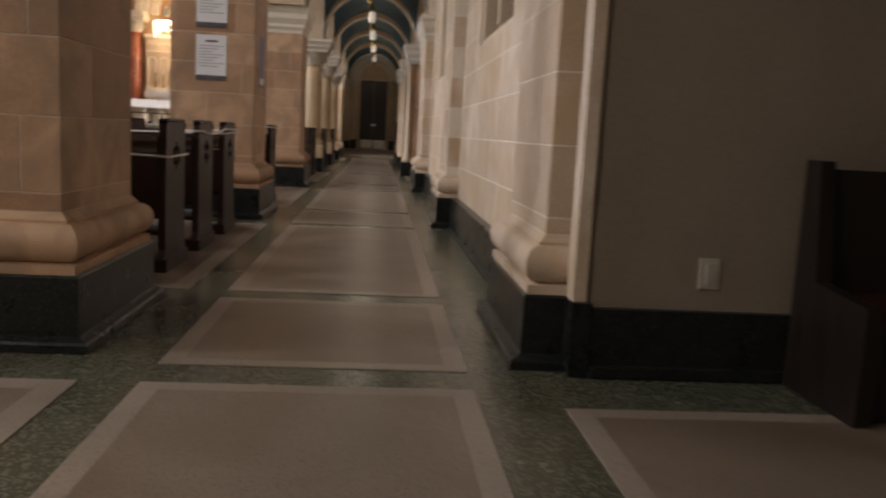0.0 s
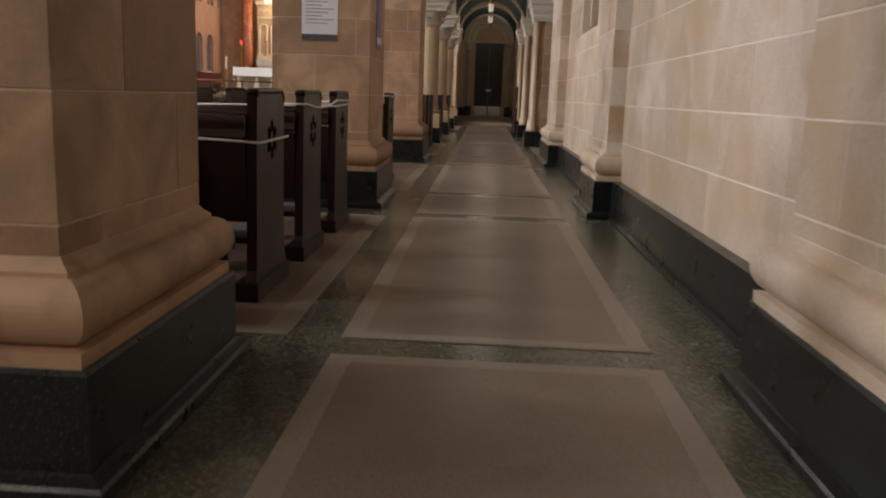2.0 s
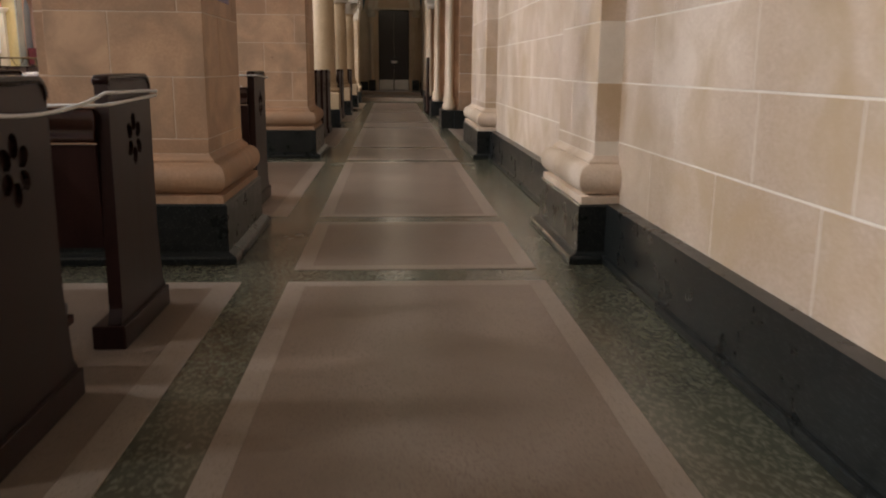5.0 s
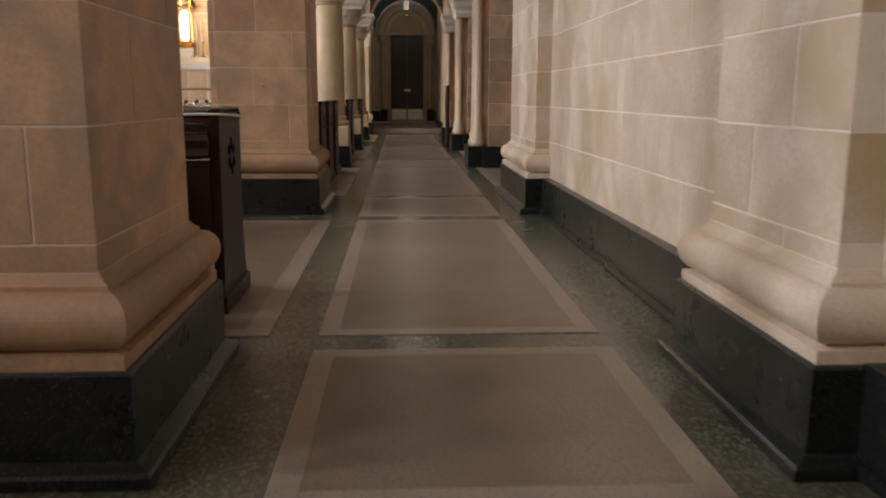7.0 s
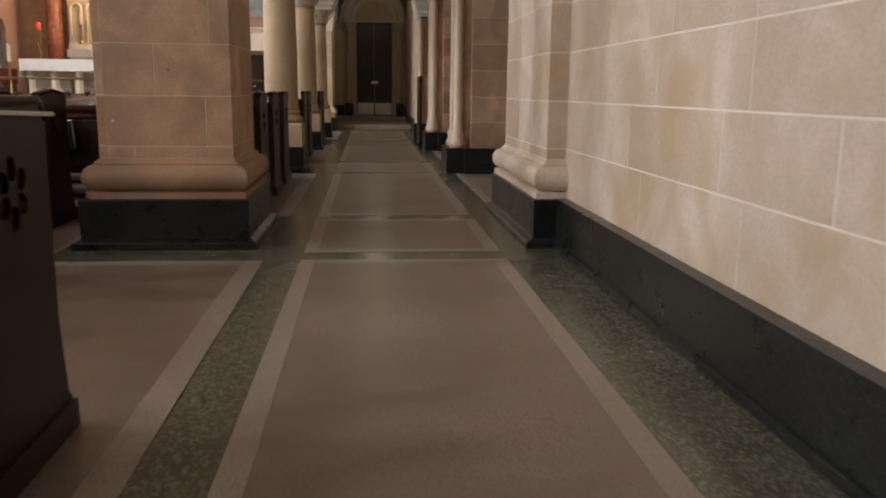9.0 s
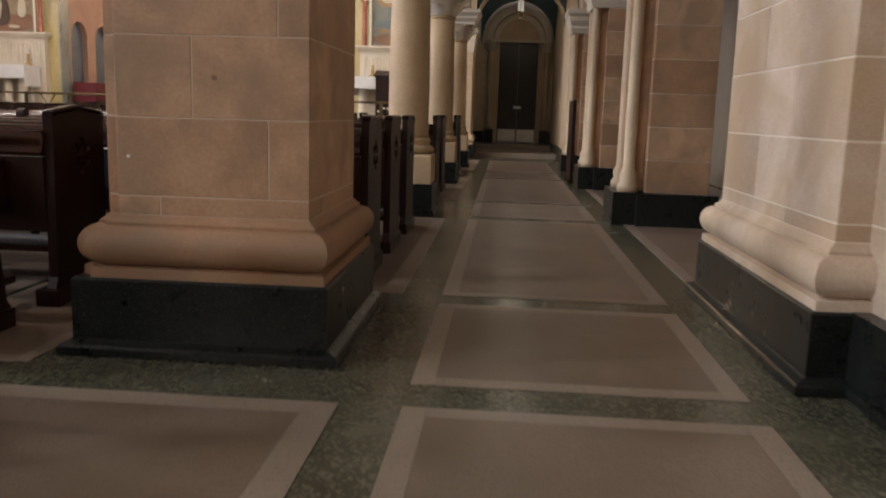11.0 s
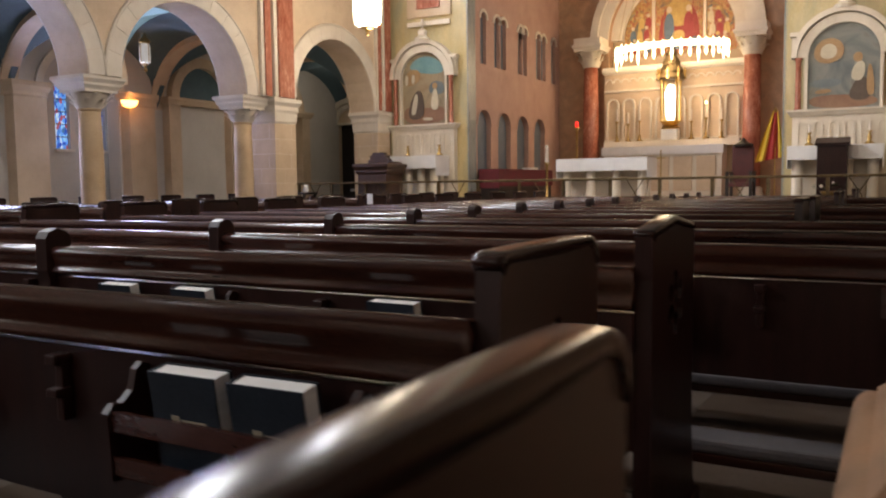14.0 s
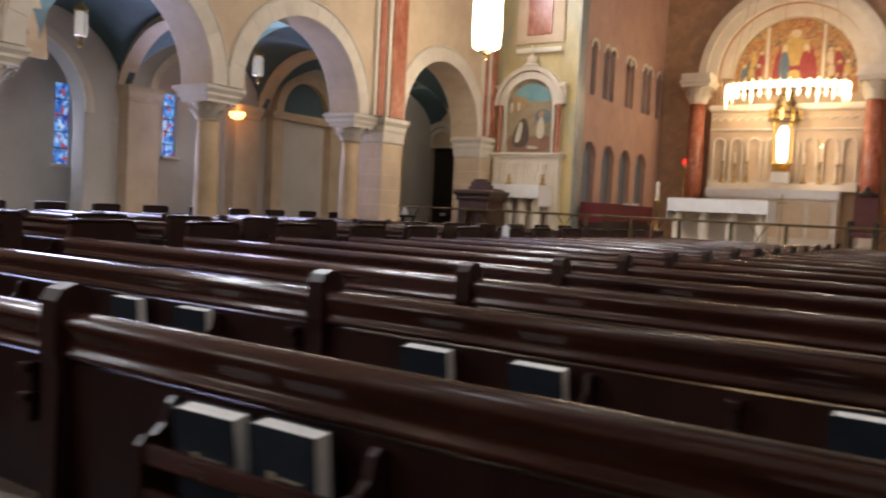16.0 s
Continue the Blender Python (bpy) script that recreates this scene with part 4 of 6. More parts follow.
# chancel back wall with its round-headed niche
YB = 36.4
NX, NZ = -7.22, 5.34
bm = bmesh.new()
prism(bm, [(-11.2, PLAT), (NX - 1.95, PLAT), (NX - 1.95, NZ)] + arc(NX, NZ, 1.95, 28)[1:-1] + [(NX + 1.95, NZ), (NX + 1.95, PLAT), (-3.1, PLAT), (-3.1, 11), (-11.2, 11)], "y", YB, YB + 0.4)
setting("wall_chancel_back", bm, SAND, "tan stone chancel wall round an arched niche", "wall")
setting("wall_niche_back", boxes((-9.65, -5.0, YB + 0.55, YB + 0.7, PLAT, 7.4)), LIME, "cream stone back of the arched niche", "wall")
for r, w, d in ((1.95, 0.30, 0.10), (2.25, 0.22, 0.20), (1.62, 0.33, -0.22)):
    n = 15
    arch = setting("niche_arch_ring", prism(bmesh.new(), arc(NX, NZ, r + w, 30) + arc(NX, NZ, r, 30, 0.0, math.pi), "y", YB - d, YB + (0 if d > 0 else 0.45)), WHITESTONE, "white stone arch ring over the altar niche", "arch")
setting("mosaic", prism(bmesh.new(), [(NX - 1.62, NZ - 0.5)] + arc(NX, NZ, 1.62, 30) + [(NX + 1.62, NZ - 0.5)], "y", YB + 0.50, YB + 0.545), MOSAIC, "gold and red mosaic in the niche head", "mosaic")
for k, (pts, rgb) in enumerate((
    ([(-0.62, -0.35), (0.62, -0.35), (0.55, 0.55), (0.30, 0.95), (-0.30, 0.95), (-0.55, 0.55)], ((0.24, 0.03, 0.025), (0.40, 0.07, 0.05))),
    ([(-0.30, 0.30), (0.30, 0.30), (0.42, 0.85), (0.0, 1.25), (-0.42, 0.85)], ((0.42, 0.26, 0.07), (0.60, 0.42, 0.14))),
    ([(-1.50, -0.4), (-0.86, -0.4), (-0.90, 0.45), (-1.25, 0.62)], ((0.09, 0.11, 0.10), (0.26, 0.17, 0.10))),
    ([(0.86, -0.4), (1.50, -0.4), (1.28, 0.60), (0.92, 0.45)], ((0.26, 0.05, 0.04), (0.38, 0.13, 0.07))))):
    part("mosaic_field", prism(bmesh.new(), [(NX + a, NZ + b) for a, b in rounded(pts)], "y", YB + 0.490 - 0.006 * k, YB + 0.496 - 0.006 * k), mottled("mosaic_field_%d" % k, *rgb, 6, 40, 0.45, 0.1), bpy.data.objects["mosaic"])
TESSERAE = [mottled("tesserae_" + n, a, b, 5, 45, 0.45, 0.15) for n, a, b in (
    ("crimson", (0.26, 0.03, 0.03), (0.42, 0.07, 0.06)), ("ivory", (0.50, 0.40, 0.26), (0.70, 0.58, 0.40)),
    ("azure", (0.07, 0.11, 0.17), (0.16, 0.22, 0.28)), ("gold", (0.50, 0.32, 0.09), (0.68, 0.48, 0.18)))]
k = 0
for s in (-1, 1):
    for row, zz in ((0, 0.42), (1, 0.06), (2, -0.30)):
        for i in range(3):
            u = s * (0.90 + 0.20 * i + 0.05 * (row % 2))
            if math.hypot(u, zz + 0.35) > 1.5:
                continue
            yy = YB + 0.470 - 0.012 * row
            part("mosaic_field", prism(bmesh.new(), [(NX + u + a, NZ + zz + b) for a, b in rounded([(-0.09, -0.1), (0.09, -0.1), (0.08, 0.18), (0.0, 0.24), (-0.08, 0.18)])], "y", yy, yy + 0.004), TESSERAE[(k * 2 + i + (s > 0)) % 4], bpy.data.objects["mosaic"])
            part("mosaic_field", prism(bmesh.new(), arc(NX + u, NZ + zz + 0.28, 0.055, 8) + arc(NX + u, NZ + zz + 0.28, 0.055, 8, 0.0, -math.pi)[1:-1], "y", yy - 0.005, yy - 0.001), TESSERAE[3 if i % 2 else 1], bpy.data.objects["mosaic"])
            k += 1
for u, zz, w, h, c in ((-0.28, 0.25, 0.15, 0.45, 2), (0.28, 0.25, 0.15, 0.45, 0), (-0.28, 0.78, 0.08, 0.10, 1), (0.28, 0.78, 0.08, 0.10, 1), (0.0, 0.02, 0.20, 0.16, 3), (0.0, 1.18, 0.14, 0.12, 1), (-0.45, -0.2, 0.13, 0.16, 1), (0.45, -0.2, 0.13, 0.16, 2), (0.0, -0.25, 0.16, 0.14, 2)):
    part("mosaic_field", prism(bmesh.new(), [(NX + u + w * math.cos(t * 0.5236), NZ + zz + h * math.sin(t * 0.5236)) for t in range(12)], "y", YB + 0.440, YB + 0.444), TESSERAE[c], bpy.data.objects["mosaic"])
bm = boxes((NX - 0.78, NX - 0.70, YB + 0.42, YB + 0.5, NZ - 0.5, NZ + 1.40), (NX + 0.70, NX + 0.78, YB + 0.42, YB + 0.5, NZ - 0.5, NZ + 1.40))
setting("mosaic_mullions", bm, WHITESTONE, "white stone strips dividing the mosaic", "trim")
for cx in (-9.58, -5.04):
    th = thing("marble_column", "polished red marble column with white capital beside the altar", "column", "red marble columns")
    part("base", lathe(bmesh.new(), [(0.34, PLAT), (0.34, 0.75), (0.30, 0.8), (0.32, 0.88), (0.25, 0.95)], cx, YB - 0.42, 20), WHITESTONE, th, "", True)
    part("shaft", lathe(bmesh.new(), [(0.245, 0.95), (0.235, 2.5), (0.21, 4.50)], cx, YB - 0.42, 24), REDMARBLE, th, "", True)
    bm = bmesh.new()
    capital_leaves(bm, cx, YB - 0.42, 4.50, 4.96, 0.21, 0.38)
    part("capital", bm, WHITESTONE, th, "", True)
    part("abacus", moulding(bmesh.new(), cx - 0.4, cx + 0.4, YB - 0.82, YB, [(0, 4.96), (0, 5.03), (0.05, 5.09), (0.05, 5.14), (0.0, 5.15), (0.0, 5.34)]), WHITESTONE, th)

# ---- pews ----
RAIL, POST = 0.835, 0.955
ROWS_BACK = [4.56, 5.49, 6.42, 7.40, 8.44, 9.42, 10.40, 11.45, 12.47]
ROWS_FRONT = [13.47 + 0.93 * k for k in range(15)]


def end_outline(peak=0.0):
    """Side view of a pew end, back edge at y 0, front towards +y."""
    pts = [(0.0, 0.0), (0.54, 0.0), (0.54, 0.09), (0.515, 0.12), (0.485, 0.34), (0.490, 0.62), (0.497, 0.84)]
    if peak:
        pts += [(0.497, 0.915), (0.485, 0.925), (0.262, 0.925 + peak), (0.238, 0.925 + peak), (0.015, 0.925), (0.003, 0.915)]
    else:
        pts += [(0.447 + 0.05 * math.cos(a), 0.890 + 0.05 * math.sin(a)) for a in (0.0, 0.4, 0.8, 1.2, 1.57)]
        pts += [(0.25, 0.940), (0.05, 0.940)] + [(0.045 + 0.025 * math.cos(a), 0.913 + 0.027 * math.sin(a)) for a in (1.57, 2.2, 3.0)]
    pts += [(0.010, 0.80), (0.003, 0.5), (-0.005, 0.14), (-0.03, 0.09), (-0.03, 0.0)]
    return pts


def petals():
    rings = []
    for k in range(6):
        a = math.pi / 6 + k * math.pi / 3
        c, u, w = (0.265 + 0.058 * math.cos(a), 0.715 + 0.062 * math.sin(a)), (math.cos(a), math.sin(a)), (-math.sin(a), math.cos(a))
        rings.append([(c[0] + 0.034 * math.cos(t) * u[0] + 0.0275 * math.sin(t) * w[0], c[1] + 0.034 * math.cos(t) * u[1] + 0.0275 * math.sin(t) * w[1]) for t in [2 * math.pi * i / 10 for i in range(10)]])
    return rings


def carved_face(bm, x, sign, peak=0.0):
    """The outer face of a pew end, pierced by a six-lobed rosette with sunk lobes."""
    edges = []
    for ring in [end_outline(peak)] + petals():
        vs = [bm.verts.new((x, p[0], p[1])) for p in ring]
        edges += [bm.edges.new((vs[i], vs[(i + 1) % len(vs)])) for i in range(len(vs))]
    bmesh.ops.triangle_fill(bm, use_beauty=True, use_dissolve=False, edges=edges)
    for ring in petals():
        a = [bm.verts.new((x, p[0], p[1])) for p in ring]
        b = [bm.verts.new((x - sign * 0.014, 0.265 + (p[0] - 0.265) * 0.93, 0.715 + (p[1] - 0.715) * 0.93)) for p in ring]
        for i in range(len(ring)):
            j = (i + 1) % len(ring)
            bm.faces.new((a[i], a[j], b[j], b[i]))
        bm.faces.new(b)
    return bm


def pew_end(x, sign, parent, peak=0.0):
    """A carved end panel; x is its outer face, sign the side it faces."""
    bm = bmesh.new()
    t = 0.046
    prism(bm, end_outline(peak), "x", x - sign * t, x - sign * 0.02)
    ring = end_outline(peak)
    a = [bm.verts.new((x - sign * 0.02, *p)) for p in ring]
    b = [bm.verts.new((x, *p)) for p in ring]
    for i in range(len(ring)):
        j = (i + 1) % len(ring)
        bm.faces.new((a[i], a[j], b[j], b[i]))
    carved_face(bm, x, sign, peak)
    bmesh.ops.remove_doubles(bm, verts=bm.verts, dist=1e-5)
    panel = part("end_panel", bm, ENDWOOD, parent, "dark end panel with carved six-lobed rosette")
    xa, xb = sorted((x + sign * 0.004, x - sign * (t + 0.004)))
    top = [(0.040 + 0.030 * math.cos(a), 0.918 + 0.025 * math.sin(a)) for a in (2.9, 2.4, 1.9, 1.57)] + [(0.15, 0.945), (0.28, 0.945)] + [(0.447 + 0.055 * math.cos(a), 0.890 + 0.055 * math.sin(a)) for a in (1.57, 1.3, 1.0, 0.7, 0.4, 0.1)]
    if peak:
        top = [(0.004, 0.918), (0.02, 0.93), (0.13, 0.93 + peak / 2), (0.24, 0.93 + peak), (0.26, 0.93 + peak), (0.37, 0.93 + peak / 2), (0.48, 0.93), (0.496, 0.918)]
    cx, cz = 0.25, 0.70
    bm = bmesh.new()
    rings = []
    for py, pz in top:
        d = Vector((py - cx, pz - cz)).normalized()
        ring = [(xa, py - d.x * 0.022, pz - d.y * 0.022)]
        for j in range(7):
            w = 3.14159 * (1 - j / 6)
            ring.append(((xa + xb) / 2 + (xb - xa) / 2 * math.cos(w), py + d.x * 0.006 * math.sin(w) ** 0.5, pz + d.y * 0.006 * math.sin(w) ** 0.5))
        ring.append((xb, py - d.x * 0.022, pz - d.y * 0.022))
        rings.append(ring)
    strip(bm, rings)
    part("cap", bm, CAPWOOD, panel, "rounded wooden capping", True)
    bm = bmesh.new()
    lo, hi = (x, x + 0.014) if sign > 0 else (x - 0.014, x)
    box(bm, lo - 0.1 * (sign > 0), hi + 0.1 * (sign < 0), -0.04, 0.55, 0.0, 0.085, 0.006)
    part("foot", bm, ENDWOOD, panel)
    return panel


RAIL_PROFILE = [(-0.010, 0.722), (-0.026, 0.727), (-0.033, 0.735), (-0.030, 0.744), (-0.022, 0.752), (-0.0205, 0.765), (-0.024, 0.778), (-0.031, 0.790), (-0.035, 0.803), (-0.034, 0.815), (-0.027, 0.827), (-0.014, 0.835), (0.004, 0.838), (0.022, 0.835), (0.036, 0.826), (0.044, 0.812), (0.045, 0.78), (0.044, 0.745), (0.03, 0.722)]


def pew(xl, xr, posts, racks, peak=0.0):
    """A long pew from xl to xr whose back stands at y 0, facing +y."""
    th = new("pew")
    tagged(th, "long dark mahogany church pew with carved ends and book racks", "pew", "pews in rows")
    pew_end(xr, 1, th, peak)
    pew_end(xl, -1, th)
    a, b = xl + 0.046, xr - 0.046
    bm = bmesh.new()
    prism(bm, RAIL_PROFILE, "x", a, b)
    part("top_rail", bm, WOOD, th, "glossy rounded top rail", True)
    part("back_panel", prism(bmesh.new(), [(0.0, 0.36), (-0.012, 0.715), (0.03, 0.715), (0.05, 0.36)], "x", a, b), ENDWOOD, th)
    part("seat", prism(bmesh.new(), [(0.03, 0.40), (0.03, 0.43), (0.42, 0.445), (0.45, 0.437), (0.45, 0.41), (0.42, 0.40)], "x", a, b), WOOD, th)
    part("seat_apron", boxes((a, b, 0.40, 0.425, 0.30, 0.405)), WOOD, th)
    for p in posts:
        bm = bmesh.new()
        prism(bm, [(-0.052, 0.05), (-0.045, 0.70), (-0.055, 0.74), (-0.055, 0.865), (-0.04, 0.892), (0.0, 0.905), (0.04, 0.892), (0.058, 0.865), (0.058, 0.70), (0.07, 0.45), (0.40, 0.42), (0.40, 0.05)], "x", p - 0.032, p + 0.032)
        part("divider", bm, ENDWOOD, th, "upright wooden divider")
    for r in racks:
        rk = part("book_rack", boxes((r - 0.27, r + 0.27, -0.115, -0.103, 0.585, 0.625), (r - 0.27, r + 0.27, -0.115, -0.103, 0.50, 0.535), (r - 0.27, r + 0.27, -0.103, -0.008, 0.49, 0.50)), WOOD, th)
        for q in (r - 0.27, r + 0.27):
            bm = bmesh.new()
            prism(bm, [(-0.006, 0.475), (-0.118, 0.485), (-0.124, 0.62), (-0.108, 0.638), (-0.088, 0.635), (-0.062, 0.655), (-0.052, 0.695), (-0.036, 0.708), (-0.016, 0.70), (-0.010, 0.6)], "x", q - 0.009, q + 0.009)
            part("bracket", bm, ENDWOOD, rk)
    for r in racks[1:]:
        c = r + 0.65
        bm = boxes((c - 0.012, c + 0.012, -0.034, -0.008, 0.55, 0.69), bevel=0.004)
        box(bm, c - 0.018, c + 0.018, -0.055, -0.012, 0.675, 0.70, 0.005)
        box(bm, c - 0.018, c + 0.018, -0.055, -0.012, 0.605, 0.625, 0.005)
        part("hat_clip", bm, ENDWOOD, th, "small dark hat clip")
    kn = part("kneeler", boxes((a + 0.05, b - 0.05, -0.36, -0.19, 0.15, 0.18), bevel=0.004), WOOD, th)
    part("kneeler_pad", boxes((a + 0.06, b - 0.06, -0.355, -0.195, 0.18, 0.225), bevel=0.014), PAD, kn, "grey vinyl kneeler pad")
    for q in [a + 0.3 + (b - a - 0.6) * k / 3 for k in range(4)]:
        bm = boxes((q - 0.018, q + 0.018, -0.34, -0.02, 0.115, 0.15))
        box(bm, q - 0.018, q + 0.018, -0.34, -0.30, 0.0, 0.115)
        part("kneeler_bracket", bm, ENDWOOD, kn)
        part("kneeler_hinge", boxes((q + 0.05, q + 0.075, -0.372, -0.361, 0.12, 0.20), bevel=0.003), BRASS, kn, "pale brass hinge")
    return th


# lengths: rows beside a pier stop short of it, rows between piers reach the aisle
XS, XL, XM = -2.04, -0.70, -7.46
short = pew(XM, XS, [-4.44], [-2.55, -3.73, -5.2, -6.5])
long_ = pew(XM, XL, [-4.44], [-1.25, -2.55, -3.73, -5.2, -6.5])
near = pew(XM, -1.682, [-4.44], [-2.55, -3.73, -5.2, -6.5])
peaked = pew(XM, XS, [-4.44], [-2.55, -3.73, -5.2, -6.5], 0.028)
tagged(peaked, "long dark mahogany church pew whose end has a peaked cap", "pew", "pews in rows")
used = set()


def place_row(y):
    def clear(a, b):
        return y + 0.56 < a or y - 0.06 > b
    free = all(clear(p - 0.1, p + 1.2) for p in PIERS) and all(clear(c - 0.40, c + 0.36) for c in COLS) and not 11.0 < y < 13.2
    kind = near if abs(y - 12.47) < 0.01 else peaked if abs(y - 14.40) < 0.01 else long_ if free else short
    if kind in used:
        copy_thing(kind, pose(0, y, 0))
    else:
        kind.matrix_basis = pose(0, y, 0)
        if kind is near:
            kind.scale.z = 0.993  # an older, slightly lower pew
        used.add(kind)
    return kind


for y in ROWS_BACK + ROWS_FRONT:
    place_row(y)
for y in ROWS_BACK[2:] + ROWS_FRONT:
    copy_thing(short, pose(-(XS - XM) - 1.35, y, 0))

# pews and a confessional bench along the side chapel and porch
th = thing("porch_bench", "dark wooden bench with panelled end against the porch wall", "bench")
part("bench_end", prism(bmesh.new(), [(2.96, 0), (3.46, 0), (3.46, 0.91), (3.36, 0.91), (3.30, 0.45), (2.96, 0.42)], "x", 2.26, 2.32), DOORWOOD, th)
part("back", boxes((2.32, 4.2, 3.40, 3.45, 0.30, 0.88), bevel=0.006), DOORWOOD, th)
part("seat", boxes((2.32, 4.2, 2.97, 3.40, 0.37, 0.41), bevel=0.008), WOOD, th)
part("front_board", boxes((2.32, 4.2, 3.02, 3.05, 0.0, 0.37)), DOORWOOD, th)
th = thing("chapel_cabinet", "tall narrow brown wooden screen standing in the side chapel", "cabinet")
part("body", boxes((1.05, 1.10, 22.95, 23.7, 0.02, 1.22), bevel=0.01), ENDWOOD, th)
for fy in (22.93, 23.65):
    part("foot", boxes((1.02, 1.22, fy, fy + 0.07, 0.0, 0.06)), ENDWOOD, th)


# hymn books standing in the racks
def hymn_book(x, y, z, w, h, tilt, turn, plain=True):
    th = thing("hymn_book", "black hymn book with white page edges in a pew rack", "book", "hymn books in the racks")
    th.matrix_basis = pose(x, y, z, tilt, 0, turn)
    d = 0.05
    part("front_cover", boxes((-w / 2, w / 2, -d, -d + 0.004, 0, h), bevel=0.001), COVER, th)
    part("back_cover", boxes((-w / 2, w / 2, -0.004, 0, 0, h), bevel=0.001), COVER, th)
    part("spine", boxes((-w / 2, -w / 2 + 0.005, -d + 0.004, -0.004, 0, h)), COVER, th)
    part("page_block", boxes((-w / 2 + 0.005, w / 2 - 0.004, -d + 0.004, -0.004, 0.004, h - 0.003)), PAGES, th, "block of white pages")
    if not plain:
        part("gilt_mark", boxes((-0.035, -0.015, -d - 0.001, -d, h * 0.56, h * 0.63), (-0.01, 0.05, -d - 0.001, -d, h * 0.575, h * 0.60), (-0.01, 0.03, -d - 0.001, -d, h * 0.48, h * 0.495)), GILT, th, "worn gilt lettering, too faint to read")
    return th


rnd = random.Random(5)
BOOKS = {0: (-2.63, -2.43, -3.83, -3.63), 1: (-3.955, -3.585, -2.775, -2.37, -5.395, -5.005), 2: (-2.6, -4.0, -5.3)}
for k, y in enumerate(ROWS_FRONT[:9]):
    spots = BOOKS.get(k) or [r + rnd.uniform(-0.17, 0.17) for r in (-2.55, -3.73, -5.2, -6.5) if rnd.random() < 0.45]
    for s in spots:
        hymn_book(s, y - 0.028, 0.502, 0.165, 0.222, 8 + rnd.uniform(-2, 2), rnd.uniform(-2, 2), k > 0)
hymn_book(-1.45, 10.40 - 0.042, 0.505, 0.155, 0.225, 12, 1)
hymn_book(-2.20, 15.33 - 0.042, 0.505, 0.155, 0.225, 12, 1)

# rope closing off the rows
def rope(points):
    bm = bmesh.new()
    tube(bm, points, 0.006, 6)
    th = part("closing_rope", bm, ROPE, None, "", True)
    tagged(th, "thin white rope tied round the pew ends", "rope", "ropes on the pews")


def sag(a, b, drop, n=10):
    a, b = Vector(a), Vector(b)
    return [a.lerp(b, k / n) - Vector((0, 0, drop * 4 * (k / n) * (1 - k / n))) for k in range(n + 1)]


rope(sag((-2.6, 5.47, 0.84), (-0.80, 5.45, 0.72), 0.015) + [(-0.69, 5.46, 0.715), (-0.678, 5.51, 0.715)] + [(-0.678, 5.98, 0.72)])
rope([(-0.80, 6.4, 0.87), (-0.682, 6.41, 0.87)] + sag((-0.678, 6.45, 0.87), (-0.679, 7.33, 0.89), 0.03) + [(-0.678, 7.8, 0.885), (-0.682, 7.93, 0.88), (-0.9, 7.93, 0.87)])
rope([(-2.2, 7.32, 0.82), (-0.80, 7.32, 0.85), (-0.69, 7.32, 0.85), (-0.678, 7.35, 0.852), (-0.678, 7.9, 0.865)])
rope(sag((-2.4, 10.4, 0.885), (-0.80, 10.4, 0.92), 0.01) + [(-0.69, 10.4, 0.92), (-0.678, 10.4, 0.92), (-0.678, 10.9, 0.90)])


# posters on the second pier
def poster(x0, x1, y, z0, z1, label):
    th = tagged(part("poster", boxes((x0, x1, y - 0.004, y, z0, z1)), PAPER), label, "poster", "posters on the pier")
    part("dark_band", boxes((x0, x1, y - 0.0055, y - 0.004, z0, z0 + 0.05)), INK, th)
    part("heading", boxes((x0 + 0.09, x1 - 0.09, y - 0.0055, y - 0.004, z1 - 0.07, z1 - 0.05)), INK, th)
    rows = [(x0 + 0.03, x1 - 0.03 - 0.05 * ((k * 7) % 3), y - 0.0055, y - 0.004, z1 - 0.11 - 0.028 * k, z1 - 0.102 - 0.028 * k) for k in range(int((z1 - z0 - 0.2) / 0.028))]
    part("text_block", boxes(*rows), GREYINK, th)


poster(-1.235, -0.94, PIERS[1] + 0.088, 1.35, 1.79, "white printed notice sheet with dark lower edge")
poster(-1.235, -0.94, PIERS[1] + 0.088, 1.86, 2.36, "white printed notice sheet above another on the pier")
th = tagged(part("poster", boxes((-0.669, -0.664, PIERS[1] + 0.42, PIERS[1] + 0.75, 1.32, 1.85)), PURPLE), "violet printed poster on the side of the pier", "poster", "posters on the pier")
part("caption_bar", boxes((-0.664, -0.6625, PIERS[1] + 0.46, PIERS[1] + 0.71, 1.36, 1.42)), PAPER, th)

# outlet on the porch wall
th = thing("wall_outlet", "ivory electrical outlet plate on the porch wall", "outlet")
part("plate", boxes((1.895, 1.98, 3.522, 3.53, 0.37, 0.495), bevel=0.002), PLASTIC, th)
part("socket", boxes((1.92, 1.955, 3.517, 3.522, 0.392, 0.472)), PLASTER, th)
th = thing("wall_switch", "small pale switch plate beside the end door", "switch")
part("plate", boxes((1.08, 1.18, 33.49, 33.5, 1.30, 1.46), bevel=0.002), PLASTIC, th)

